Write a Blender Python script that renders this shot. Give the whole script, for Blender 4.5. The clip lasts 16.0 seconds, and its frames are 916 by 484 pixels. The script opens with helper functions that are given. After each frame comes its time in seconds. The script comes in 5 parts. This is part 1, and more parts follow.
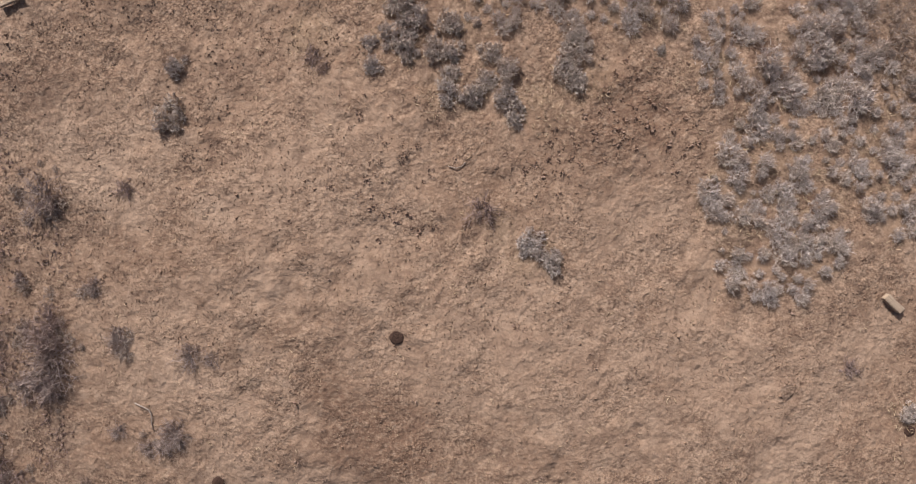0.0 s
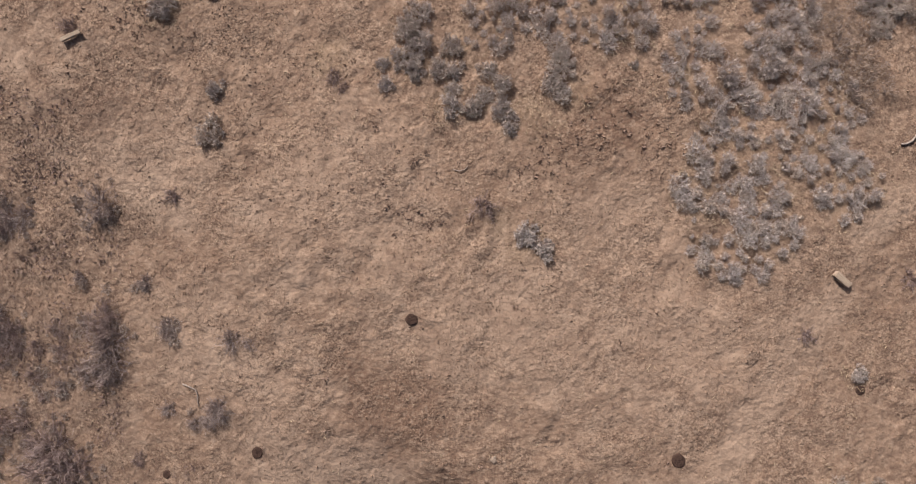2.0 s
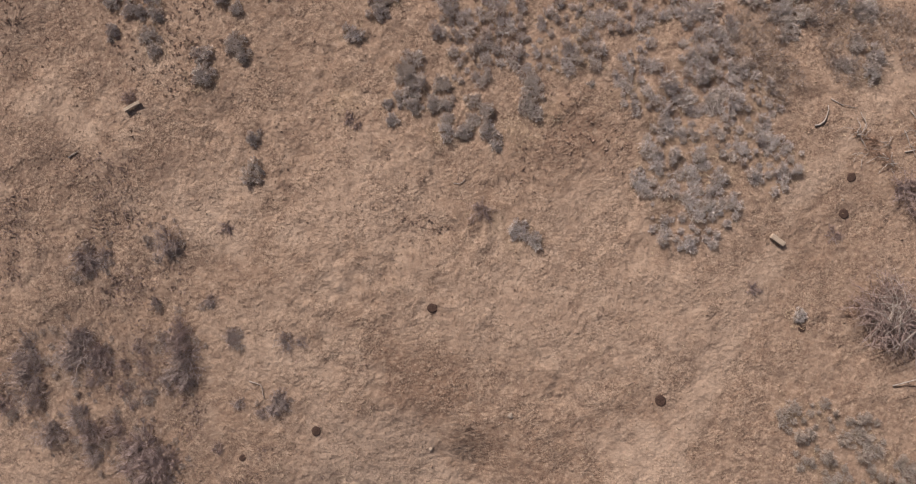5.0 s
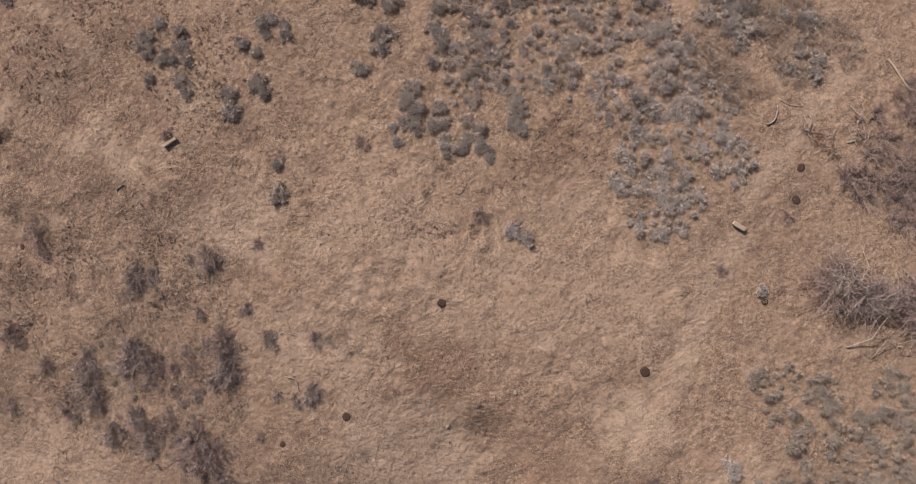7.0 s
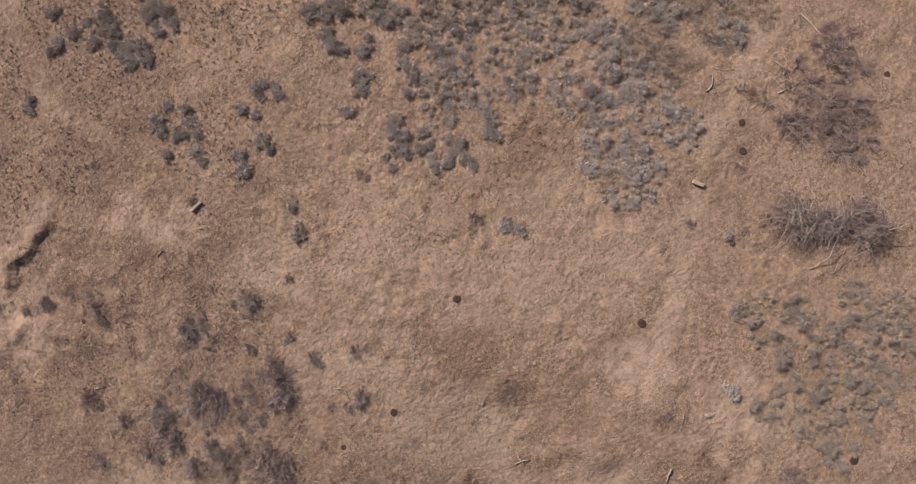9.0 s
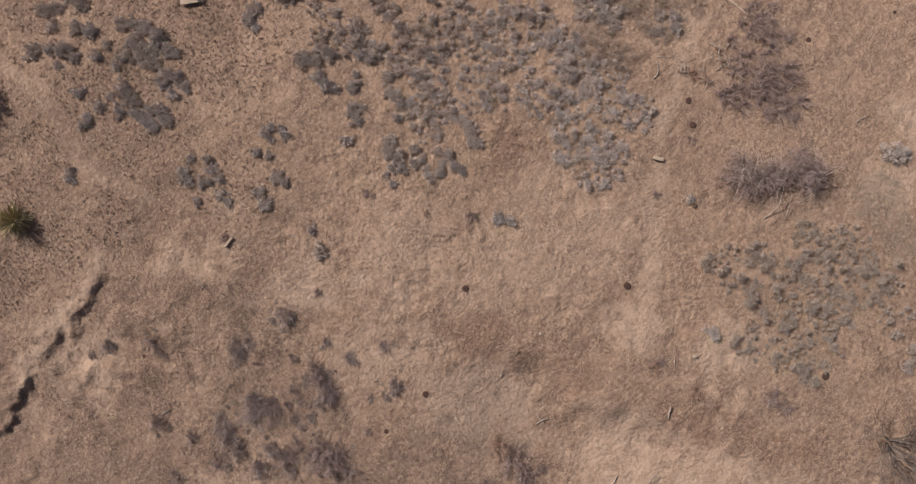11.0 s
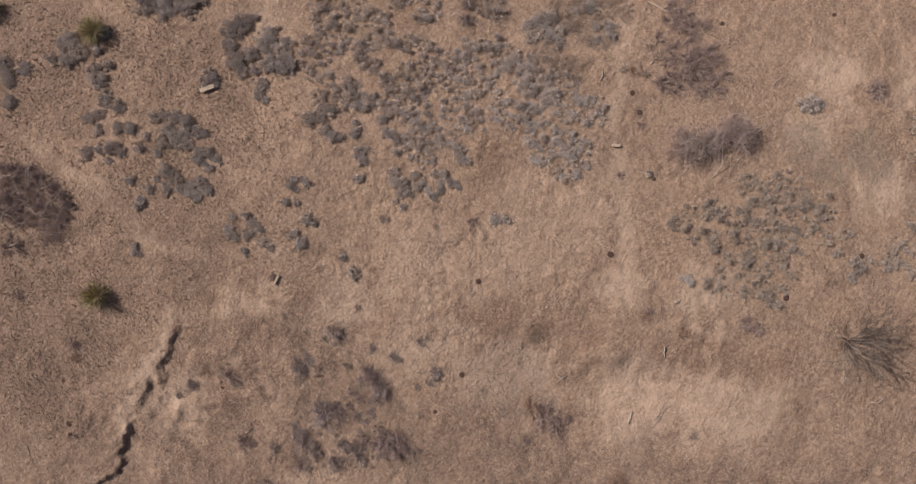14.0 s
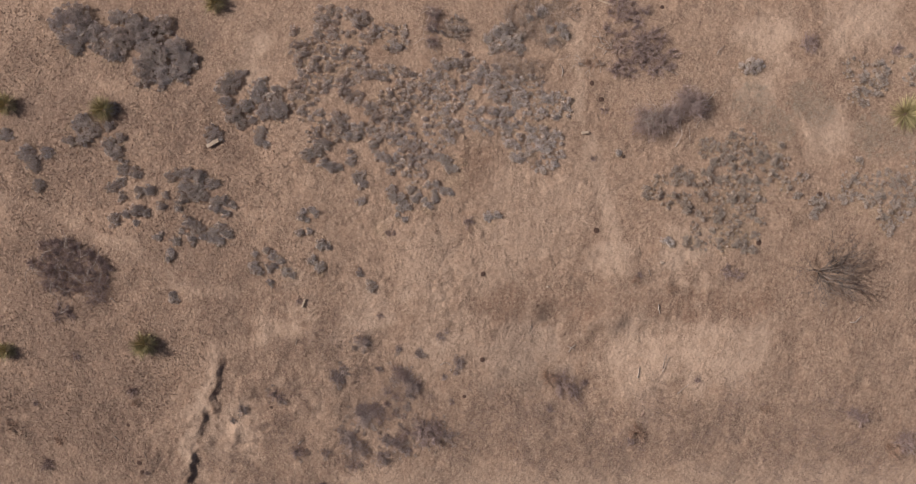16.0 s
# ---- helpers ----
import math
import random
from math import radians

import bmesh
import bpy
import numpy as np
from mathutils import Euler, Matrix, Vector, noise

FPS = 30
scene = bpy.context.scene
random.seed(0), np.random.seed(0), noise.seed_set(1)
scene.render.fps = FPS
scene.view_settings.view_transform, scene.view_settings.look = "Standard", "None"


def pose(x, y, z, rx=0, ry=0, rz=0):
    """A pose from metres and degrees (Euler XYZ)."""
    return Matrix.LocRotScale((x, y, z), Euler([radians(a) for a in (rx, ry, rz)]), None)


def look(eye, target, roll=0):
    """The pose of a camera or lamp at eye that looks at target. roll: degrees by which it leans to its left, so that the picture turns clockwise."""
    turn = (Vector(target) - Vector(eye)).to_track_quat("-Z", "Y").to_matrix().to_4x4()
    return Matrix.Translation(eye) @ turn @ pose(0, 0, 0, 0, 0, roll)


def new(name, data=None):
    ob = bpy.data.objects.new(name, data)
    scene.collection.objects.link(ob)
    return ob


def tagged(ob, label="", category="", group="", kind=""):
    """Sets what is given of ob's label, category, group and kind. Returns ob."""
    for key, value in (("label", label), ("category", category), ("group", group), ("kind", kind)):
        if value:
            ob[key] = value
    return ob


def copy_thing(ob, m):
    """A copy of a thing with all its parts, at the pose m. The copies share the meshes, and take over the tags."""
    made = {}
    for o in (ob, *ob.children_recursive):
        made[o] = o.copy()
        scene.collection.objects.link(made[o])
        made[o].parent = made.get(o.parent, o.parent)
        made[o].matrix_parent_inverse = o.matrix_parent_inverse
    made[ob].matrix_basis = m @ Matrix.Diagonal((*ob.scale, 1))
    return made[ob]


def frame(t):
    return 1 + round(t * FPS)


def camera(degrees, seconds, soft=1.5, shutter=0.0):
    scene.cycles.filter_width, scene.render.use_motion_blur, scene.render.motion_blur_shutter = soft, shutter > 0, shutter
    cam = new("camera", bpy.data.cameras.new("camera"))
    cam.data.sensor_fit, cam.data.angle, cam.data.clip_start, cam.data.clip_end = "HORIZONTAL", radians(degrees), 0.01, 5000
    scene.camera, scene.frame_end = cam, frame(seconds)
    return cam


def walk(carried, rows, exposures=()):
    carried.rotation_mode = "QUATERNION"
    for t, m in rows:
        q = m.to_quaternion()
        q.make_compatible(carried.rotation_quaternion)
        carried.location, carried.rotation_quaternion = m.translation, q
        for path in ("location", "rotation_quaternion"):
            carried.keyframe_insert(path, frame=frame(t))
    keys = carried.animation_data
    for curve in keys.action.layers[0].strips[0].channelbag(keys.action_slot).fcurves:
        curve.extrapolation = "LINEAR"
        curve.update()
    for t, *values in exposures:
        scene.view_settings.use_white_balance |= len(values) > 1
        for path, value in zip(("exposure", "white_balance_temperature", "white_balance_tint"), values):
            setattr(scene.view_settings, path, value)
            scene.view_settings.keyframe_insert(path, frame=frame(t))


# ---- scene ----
# ---- the camera, high over the ground, looking straight down while it climbs and turns ----
cam = camera(73.7, 16.0, 1.15)
ROWS = [
    (0, -0.000, -0.000, 12.539, -0.986, -0.000, 0.251),
    (0.5, -0.037, -0.107, 13.000, -0.766, 0.193, 0.309),
    (1, -0.049, -0.201, 13.485, -0.572, 0.414, 0.310),
    (1.5, -0.078, -0.264, 13.965, -0.365, 0.858, 0.293),
    (2, -0.118, -0.337, 14.453, -0.166, 1.352, 0.245),
    (2.5, -0.180, -0.403, 14.968, 0.027, 2.071, 0.181),
    (3, -0.243, -0.461, 15.485, 0.184, 3.009, 0.139),
    (3.5, -0.281, -0.490, 16.046, 0.306, 3.953, 0.140),
    (4, -0.289, -0.517, 16.617, 0.373, 4.936, 0.163),
    (6.5, -0.322, -0.546, 19.632, 0.690, 9.907, 0.312),
    (7, -0.340, -0.534, 20.352, 0.688, 10.483, 0.347),
    (7.5, -0.358, -0.507, 21.078, 0.601, 11.865, 0.343),
    (8, -0.373, -0.438, 21.813, 0.542, 14.948, 0.335),
    (8.5, -0.406, -0.367, 22.575, 0.468, 18.623, 0.310),
    (9, -0.435, -0.334, 23.335, 0.381, 21.545, 0.259),
    (11.5, -0.643, -0.237, 27.767, 0.012, 31.637, -0.001),
    (12, -0.714, -0.175, 28.662, 0.009, 33.261, -0.014),
    (12.5, -0.799, -0.109, 29.553, 0.020, 34.706, -0.002),
    (13, -0.838, -0.034, 30.478, 0.070, 36.352, -0.050),
    (13.5, -0.850, 0.046, 31.365, 0.088, 38.546, -0.088),
    (14, -0.844, 0.081, 32.208, -0.001, 40.559, -0.099),
    (14.5, -0.800, 0.099, 33.077, -0.101, 42.706, -0.130),
    (15, -0.763, 0.148, 33.949, -0.181, 45.520, -0.101),
    (15.5, -0.727, 0.208, 34.848, -0.261, 48.027, -0.079),
    (16, -0.695, 0.271, 35.761, -0.337, 50.154, -0.058),
]
walk(cam, [(t, pose(x, y, z, -90) @ pose(0, 0, 0, 90 + pitch, roll, yaw)) for t, x, y, z, pitch, roll, yaw in ROWS],
     exposures=[(0.0, 0.1), (4.0, 0.1), (9.0, 0.1), (16.0, 0.1)])

# ---- daylight: clear sky and one low warm sun ----
SUN_UP, SUN_TURN = 34.0, 25.5
world = bpy.data.worlds.new("clear_sky")
scene.world = world
world.use_nodes = True
sky = world.node_tree.nodes.new("ShaderNodeTexSky")
sky.sky_type, sky.sun_disc = "NISHITA", False
sky.air_density, sky.dust_density, sky.ozone_density = 0.7, 5.0, 0.4
sky.sun_elevation, sky.sun_rotation = radians(SUN_UP), radians(-SUN_TURN)
world.node_tree.links.new(sky.outputs["Color"], world.node_tree.nodes["Background"].inputs["Color"])
world.node_tree.nodes["Background"].inputs["Strength"].default_value = 0.08
sun_data = bpy.data.lights.new("sun", "SUN")
sun_data.energy, sun_data.angle, sun_data.color = 5.0, radians(0.55), (0.985, 0.965, 0.925)
sun = new("sun", sun_data)
sun.matrix_world = look((-math.sin(radians(SUN_TURN)) * 100, math.cos(radians(SUN_TURN)) * 100, math.tan(radians(SUN_UP)) * 100), (0, 0, 0))


# ---- materials ----
class Nodes:
    """A small helper that writes a node material."""

    def __init__(self, name, roughness=0.95):
        self.mat = bpy.data.materials.new(name)
        self.mat.use_nodes = True
        self.tree = self.mat.node_tree
        self.bsdf = self.tree.nodes["Principled BSDF"]
        self.bsdf.inputs["Roughness"].default_value = roughness
        self.bsdf.inputs["Specular IOR Level"].default_value = 0.15
        self.coords = self.tree.nodes.new("ShaderNodeTexCoord").outputs["Object"]

    def put(self, socket, value):
        if isinstance(value, bpy.types.NodeSocket):
            self.tree.links.new(value, socket)
        elif isinstance(value, tuple):
            socket.default_value = (*value, 1.0)[: len(socket.default_value)]
        else:
            socket.default_value = value

    def noise(self, scale, detail=4.0, rough=0.55, distort=0.0, coords=None):
        n = self.tree.nodes.new("ShaderNodeTexNoise")
        self.put(n.inputs["Vector"], coords or self.coords)
        for key, value in (("Scale", scale), ("Detail", detail), ("Roughness", rough), ("Distortion", distort)):
            n.inputs[key].default_value = value
        return n.outputs["Fac"]

    def ramp(self, fac, low, high):
        n = self.tree.nodes.new("ShaderNodeMapRange")
        self.put(n.inputs["Value"], fac)
        n.inputs["From Min"].default_value, n.inputs["From Max"].default_value = low, high
        return n.outputs["Result"]

    def math(self, kind, a, b=0.0):
        n = self.tree.nodes.new("ShaderNodeMath")
        n.operation = kind
        self.put(n.inputs[0], a)
        self.put(n.inputs[1], b)
        return n.outputs[0]

    def mix(self, fac, a, b, blend="MIX"):
        n = self.tree.nodes.new("ShaderNodeMix")
        n.data_type, n.blend_type = "RGBA", blend
        self.put(n.inputs[0], fac)
        self.put(n.inputs[6], a)
        self.put(n.inputs[7], b)
        return n.outputs[2]

    def attr(self, name):
        n = self.tree.nodes.new("ShaderNodeAttribute")
        n.attribute_name = name
        return n.outputs["Fac"]

    def island(self):
        return self.tree.nodes.new("ShaderNodeNewGeometry").outputs["Random Per Island"]

    def random(self):
        return self.tree.nodes.new("ShaderNodeObjectInfo").outputs["Random"]

    def bump(self, height, distance, strength=1.0, normal=None):
        n = self.tree.nodes.new("ShaderNodeBump")
        n.inputs["Distance"].default_value, n.inputs["Strength"].default_value = distance, strength
        self.put(n.inputs["Height"], height)
        if normal:
            self.put(n.inputs["Normal"], normal)
        return n.outputs["Normal"]

    def finish(self, color, normal=None):
        self.put(self.bsdf.inputs["Base Color"], color)
        if normal:
            self.put(self.bsdf.inputs["Normal"], normal)
        return self.mat


def soil_material():
    m = Nodes("dry_soil", 0.97)
    broad, middle, fine, crumbs, grain = m.noise(0.22, 5), m.noise(1.6, 6, 0.6), m.noise(8.0, 4, 0.7), m.noise(21.0, 3, 0.6), m.noise(75.0, 3, 0.6)
    color = m.mix(m.ramp(broad, 0.35, 0.65), (0.206, 0.128, 0.090), (0.248, 0.159, 0.114))
    color = m.mix(m.ramp(middle, 0.38, 0.68), color, (0.289, 0.192, 0.139))
    edge = m.math("ADD", m.math("MULTIPLY", middle, 0.9), m.math("MULTIPLY", fine, 0.5))
    for name, tint, weight in (("red", (0.178, 0.104, 0.072), 0.85), ("pale", (0.379, 0.266, 0.199), 0.9), ("litter", (0.127, 0.086, 0.068), 0.8),
                               ("straw", (0.248, 0.169, 0.112), 0.6), ("herb", (0.205, 0.148, 0.114), 0.8), ("duff", (0.114, 0.080, 0.068), 0.9)):
        color = m.mix(m.math("MULTIPLY", m.ramp(m.math("ADD", m.attr(name), edge), 0.80, 1.75), weight), color, tint)
    gritty = m.ramp(m.math("ADD", m.noise(0.75, 5, 0.65, 0.6), m.math("MULTIPLY", m.attr("pale"), -0.08)), 0.40, 0.58)
    calm = m.math("SUBTRACT", 1.0, m.math("MULTIPLY", m.attr("pale"), 0.55))
    stain = m.math("MULTIPLY", m.ramp(m.noise(0.95, 6, 0.7, 0.8), 0.54, 0.70), calm)
    color = m.mix(m.math("MULTIPLY", stain, 0.62), color, (0.120, 0.075, 0.058))
    blotch = m.math("MULTIPLY", m.ramp(m.noise(2.6, 5, 0.7, 0.4), 0.54, 0.68), calm)
    color = m.mix(m.math("MULTIPLY", blotch, 0.54), color, (0.120, 0.075, 0.058))
    color = m.mix(m.math("MULTIPLY", m.math("MULTIPLY", m.ramp(fine, 0.48, 0.62), calm), m.math("ADD", m.math("MULTIPLY", gritty, 0.52), 0.18)), color, (0.120, 0.072, 0.053))
    color = m.mix(m.math("MULTIPLY", m.ramp(fine, 0.46, 0.34), 0.5), color, (0.400, 0.288, 0.216))
    color = m.mix(m.math("MULTIPLY", m.math("MULTIPLY", m.ramp(crumbs, 0.50, 0.62), calm), m.math("ADD", m.math("MULTIPLY", gritty, 0.62), 0.10)), color, (0.086, 0.053, 0.038))
    color = m.mix(m.math("MULTIPLY", m.ramp(crumbs, 0.47, 0.36), m.math("ADD", m.math("MULTIPLY", gritty, 0.45), 0.12)), color, (0.374, 0.266, 0.201))
    color = m.mix(m.math("MULTIPLY", m.ramp(grain, 0.55, 0.70), 0.45), color, (0.318, 0.233, 0.176))
    mottle = m.noise(5.2, 4, 0.65)
    color = m.mix(m.math("MULTIPLY", m.ramp(mottle, 0.52, 0.66), m.math("SUBTRACT", 0.44, m.math("MULTIPLY", m.attr("pale"), 0.3))), color, (0.118, 0.073, 0.055))
    color = m.mix(m.math("MULTIPLY", m.ramp(mottle, 0.46, 0.32), 0.36), color, (0.372, 0.262, 0.196))
    normal = m.bump(m.noise(2.4, 2, 0.5), 0.050, 1.0)
    normal = m.bump(m.noise(5.6, 2, 0.5), 0.050, 1.0, normal)
    normal = m.bump(m.math("MULTIPLY", m.noise(13.0, 2, 0.5), m.math("ADD", m.math("MULTIPLY", gritty, 0.6), 0.4)), 0.029, 1.0, normal)
    normal = m.bump(m.math("MULTIPLY", m.noise(31.0, 3, 0.6), m.math("ADD", m.math("MULTIPLY", gritty, 0.7), 0.3)), 0.011, 1.0, normal)
    return m.finish(color, normal)


def leaf_material(name, dark, light, odd, part=0.45):
    """Small leaves: every leaf and every plant differs a little."""
    m = Nodes(name, 0.85)
    color = m.mix(m.island(), dark, light)
    color = m.mix(m.math("MULTIPLY", m.ramp(m.noise(3.0, 3), 0.45, 0.7), part), color, odd)
    color = m.mix(m.math("MULTIPLY", m.random(), 0.35), color, odd)
    return m.finish(color)


def wood_material(name, dark, light, stretch=(2.0, 30.0, 30.0)):
    m = Nodes(name, 0.8)
    mapping = m.tree.nodes.new("ShaderNodeMapping")
    mapping.inputs["Scale"].default_value = stretch
    m.put(mapping.inputs["Vector"], m.coords)
    grain = m.noise(1.0, 5, 0.6, 0.4, mapping.outputs["Vector"])
    color = m.mix(m.ramp(grain, 0.35, 0.65), dark, light)
    color = m.mix(m.math("MULTIPLY", m.ramp(m.noise(6.0, 4), 0.5, 0.75), 0.4), color, dark)
    return m.finish(color, m.bump(grain, 0.006, 0.7))


def lump_material(name, dark, light, scale=40.0):
    m = Nodes(name, 0.95)
    color = m.mix(m.ramp(m.noise(scale, 4, 0.6), 0.35, 0.7), dark, light)
    color = m.mix(m.math("MULTIPLY", m.island(), 0.4), color, light)
    return m.finish(color, m.bump(m.noise(scale * 0.7, 4), 0.012, 0.8))


SOIL = soil_material()
SAGE_LEAF = leaf_material("sage_leaf", (0.335, 0.284, 0.272), (0.565, 0.486, 0.462), (0.510, 0.408, 0.330), 0.5)
DUSTY_SAGE = leaf_material("dusty_sage_leaf", (0.240, 0.196, 0.180), (0.420, 0.348, 0.318), (0.360, 0.278, 0.220))
SAGE_WOOD = leaf_material("sage_wood", (0.115, 0.088, 0.070), (0.195, 0.155, 0.125), (0.16, 0.12, 0.095))
DEAD_TWIG = leaf_material("dead_twig", (0.195, 0.138, 0.128), (0.335, 0.250, 0.232), (0.25, 0.165, 0.140))
TREE_TWIG = leaf_material("dark_tree_twig", (0.075, 0.056, 0.048), (0.150, 0.118, 0.104), (0.12, 0.085, 0.070))
GREY_TWIG = leaf_material("grey_twig", (0.190, 0.145, 0.135), (0.370, 0.292, 0.272), (0.26, 0.182, 0.155))
BROWN_TWIG = leaf_material("brown_twig", (0.205, 0.124, 0.090), (0.390, 0.262, 0.196), (0.29, 0.175, 0.125))
PALE_BRANCH = wood_material("bleached_branch", (0.20, 0.155, 0.132), (0.40, 0.33, 0.29), (12.0, 12.0, 12.0))
BOARD = wood_material("weathered_board", (0.275, 0.198, 0.146), (0.42, 0.325, 0.252))
YUCCA_LEAF = leaf_material("yucca_leaf", (0.195, 0.168, 0.082), (0.430, 0.355, 0.190), (0.46, 0.35, 0.205))
YUCCA_DRY = leaf_material("yucca_dry_leaf", (0.24, 0.18, 0.11), (0.36, 0.28, 0.18), (0.30, 0.22, 0.14))
WEED = leaf_material("dark_weed", (0.195, 0.128, 0.102), (0.330, 0.226, 0.180), (0.265, 0.174, 0.136))
LITTER_WEED = leaf_material("litter_weed", (0.145, 0.096, 0.086), (0.260, 0.184, 0.162), (0.200, 0.130, 0.110))
STUBBLE = leaf_material("stubble", (0.130, 0.088, 0.066), (0.330, 0.238, 0.180), (0.20, 0.138, 0.10))
STRAW_BLADE = leaf_material("straw_blade", (0.300, 0.215, 0.142), (0.470, 0.362, 0.255), (0.37, 0.275, 0.185))
HERB_LEAF = leaf_material("herb_leaf", (0.215, 0.174, 0.138), (0.345, 0.282, 0.228), (0.29, 0.22, 0.165))
DARK_HERB_LEAF = leaf_material("dark_herb_leaf", (0.205, 0.158, 0.140), (0.370, 0.296, 0.262), (0.30, 0.22, 0.172))
CLOD = lump_material("soil_clod", (0.160, 0.100, 0.073), (0.285, 0.193, 0.143))
DUNG = lump_material("dried_dung", (0.042, 0.024, 0.019), (0.092, 0.054, 0.042))
STONE = lump_material("pale_stone", (0.24, 0.172, 0.132), (0.36, 0.275, 0.22), 25.0)

# ---- plan: x, y and radius of each plant or patch, in metres ----
SAGE_NORTH_WEST = [
    (-6.28, 27.3, 0.55), (-5.43, 27.13, 0.62), (-4.99, 26.3, 0.75), (-5.2, 25.12, 0.62), (-5.75, 24.35, 0.48),
    (-6.01, 25.83, 0.75), (-6.6, 26.24, 0.48), (-6.6, 25.27, 0.48), (-3.63, 24.65, 0.48), (-4.65, 24.15, 0.48),
    (-5.33, 23.26, 0.62), (-4.22, 23.33, 0.75), (-3.25, 23.03, 0.75), (-3.69, 22.13, 0.75), (-2.22, 22.07, 0.62),
    (-3.19, 23.84, 0.51), (-4.02, 21.09, 0.75), (-4.87, 21.28, 0.62), (-2.84, 20.53, 0.75), (-2.92, 19.51, 0.62),
    (-3.67, 19.26, 0.62), (-4.48, 19.96, 0.62), (-5.28, 20.65, 0.51), (-5.06, 19.65, 0.27),
]
SAGE_PLANKS = [
    (-2.66, 16.64, 0.55), (-1.93, 16.6, 0.55), (-1.33, 16.43, 0.27), (-3.32, 16.05, 0.48), (-3.52, 15.18, 0.48),
    (-3.69, 14.57, 0.41), (-2.68, 15, 0.41), (-1.7, 14.93, 0.55), (-1.06, 15.27, 0.34), (-2.16, 13.82, 0.55),
    (-1.17, 13.99, 0.55), (-1.61, 13.14, 0.55), (-0.77, 14.35, 0.27), (-3.11, 14.15, 0.27), (-5.21, 15.3, 0.51),
    (-3.26, 13.23, 0.41), (-3.75, 13, 0.34), (-3.61, 12.56, 0.21),
]
SAGE_FAR_WEST = [
    (-9.56, 21.91, 0.48), (-9.75, 21.03, 0.55), (-10.49, 21.12, 0.34), (-10.98, 21.71, 0.27), (-10.05, 21.96, 0.34),
    (-7.93, 21.06, 0.41), (-8.82, 20.47, 0.34), (-9.61, 19.78, 0.41), (-9.78, 19.17, 0.48), (-8.9, 19.49, 0.27),
    (-13.16, 23.27, 0.48), (-13.33, 22.65, 0.48), (-12.37, 22.3, 0.41), (-13.52, 23.43, 0.27), (-13.61, 22.16, 0.21),
    (-14.16, 21.47, 0.41), (-13.23, 25, 0.41),
]
SAGE_WEST = [
    (-10.19, 18.15, 0.41), (-9.9, 17.38, 0.41), (-11.53, 18.03, 0.31), (-10.93, 17.75, 0.31), (-11.52, 17.1, 0.27),
    (-10.6, 16.53, 0.31), (-10.13, 16.07, 0.34), (-9.74, 15.18, 0.24), (-10.4, 14.94, 0.27), (-11.57, 15.92, 0.41),
    (-12.13, 16.27, 0.31), (-11.32, 15.39, 0.31), (-12.11, 15.49, 0.24), (-12.83, 16.63, 0.41), (-8.72, 15.62, 0.31),
    (-8.27, 15.4, 0.31),
]
SAGE_RINGS = [
    (-7.89, 14.95, 0.38), (-7.6, 14.38, 0.38), (-7.97, 14.02, 0.34), (-7.54, 13.5, 0.34), (-7.23, 13.23, 0.21),
    (-8.68, 14.6, 0.41), (-8.61, 13.98, 0.44), (-8.41, 13.46, 0.41), (-9.31, 14.28, 0.34), (-9.82, 14.08, 0.27),
    (-8.16, 12.63, 0.31), (-7.77, 12.32, 0.31), (-7.69, 11.79, 0.27), (-8.41, 12.23, 0.27), (-8.31, 11.74, 0.27),
    (-8.55, 12.57, 0.24), (-10.11, 13.09, 0.38), (-10.02, 12.45, 0.41), (-10.15, 11.8, 0.31), (-10.73, 12.33, 0.31),
    (-9.55, 11.62, 0.38), (-9.09, 11.33, 0.34), (-9.13, 10.85, 0.31), (-9.79, 10.99, 0.34), (-9.97, 11.42, 0.27),
    (-10.78, 13.09, 0.21), (-11.46, 12.99, 0.34), (-12.12, 12.81, 0.27), (-12.46, 12.68, 0.27), (-11.94, 13.95, 0.27),
]
SAGE_CROSSING = [
    (-9.67, 8.52, 0.27), (-9.02, 8.86, 0.22), (-9.63, 8.02, 0.27), (-9.13, 7.7, 0.22), (-8.41, 8.49, 0.22),
    (-8.38, 7.99, 0.29), (-8.34, 7.5, 0.27), (-8.81, 7.57, 0.18), (-5.58, 8.18, 0.27), (-5.19, 8.27, 0.22),
    (-4.89, 7.66, 0.22), (-5.5, 7.78, 0.18), (-4.85, 8, 0.18), (-6.35, 7.65, 0.22), (-5.96, 7.25, 0.22),
    (-14.3, 10.99, 0.25), (-14.04, 11.18, 0.18), (-8.66, 6.83, 0.31), (-8.55, 6.37, 0.25), (-6.12, 6.23, 0.31),
    (-5.91, 5.86, 0.22), (-9.76, 7.11, 0.2), (-7.17, 6.05, 0.27), (-7.17, 5.45, 0.31), (-6.09, 2.41, 0.33),
    (-2.64, 6.06, 0.27), (-5.96, 3.47, 0.2),
]
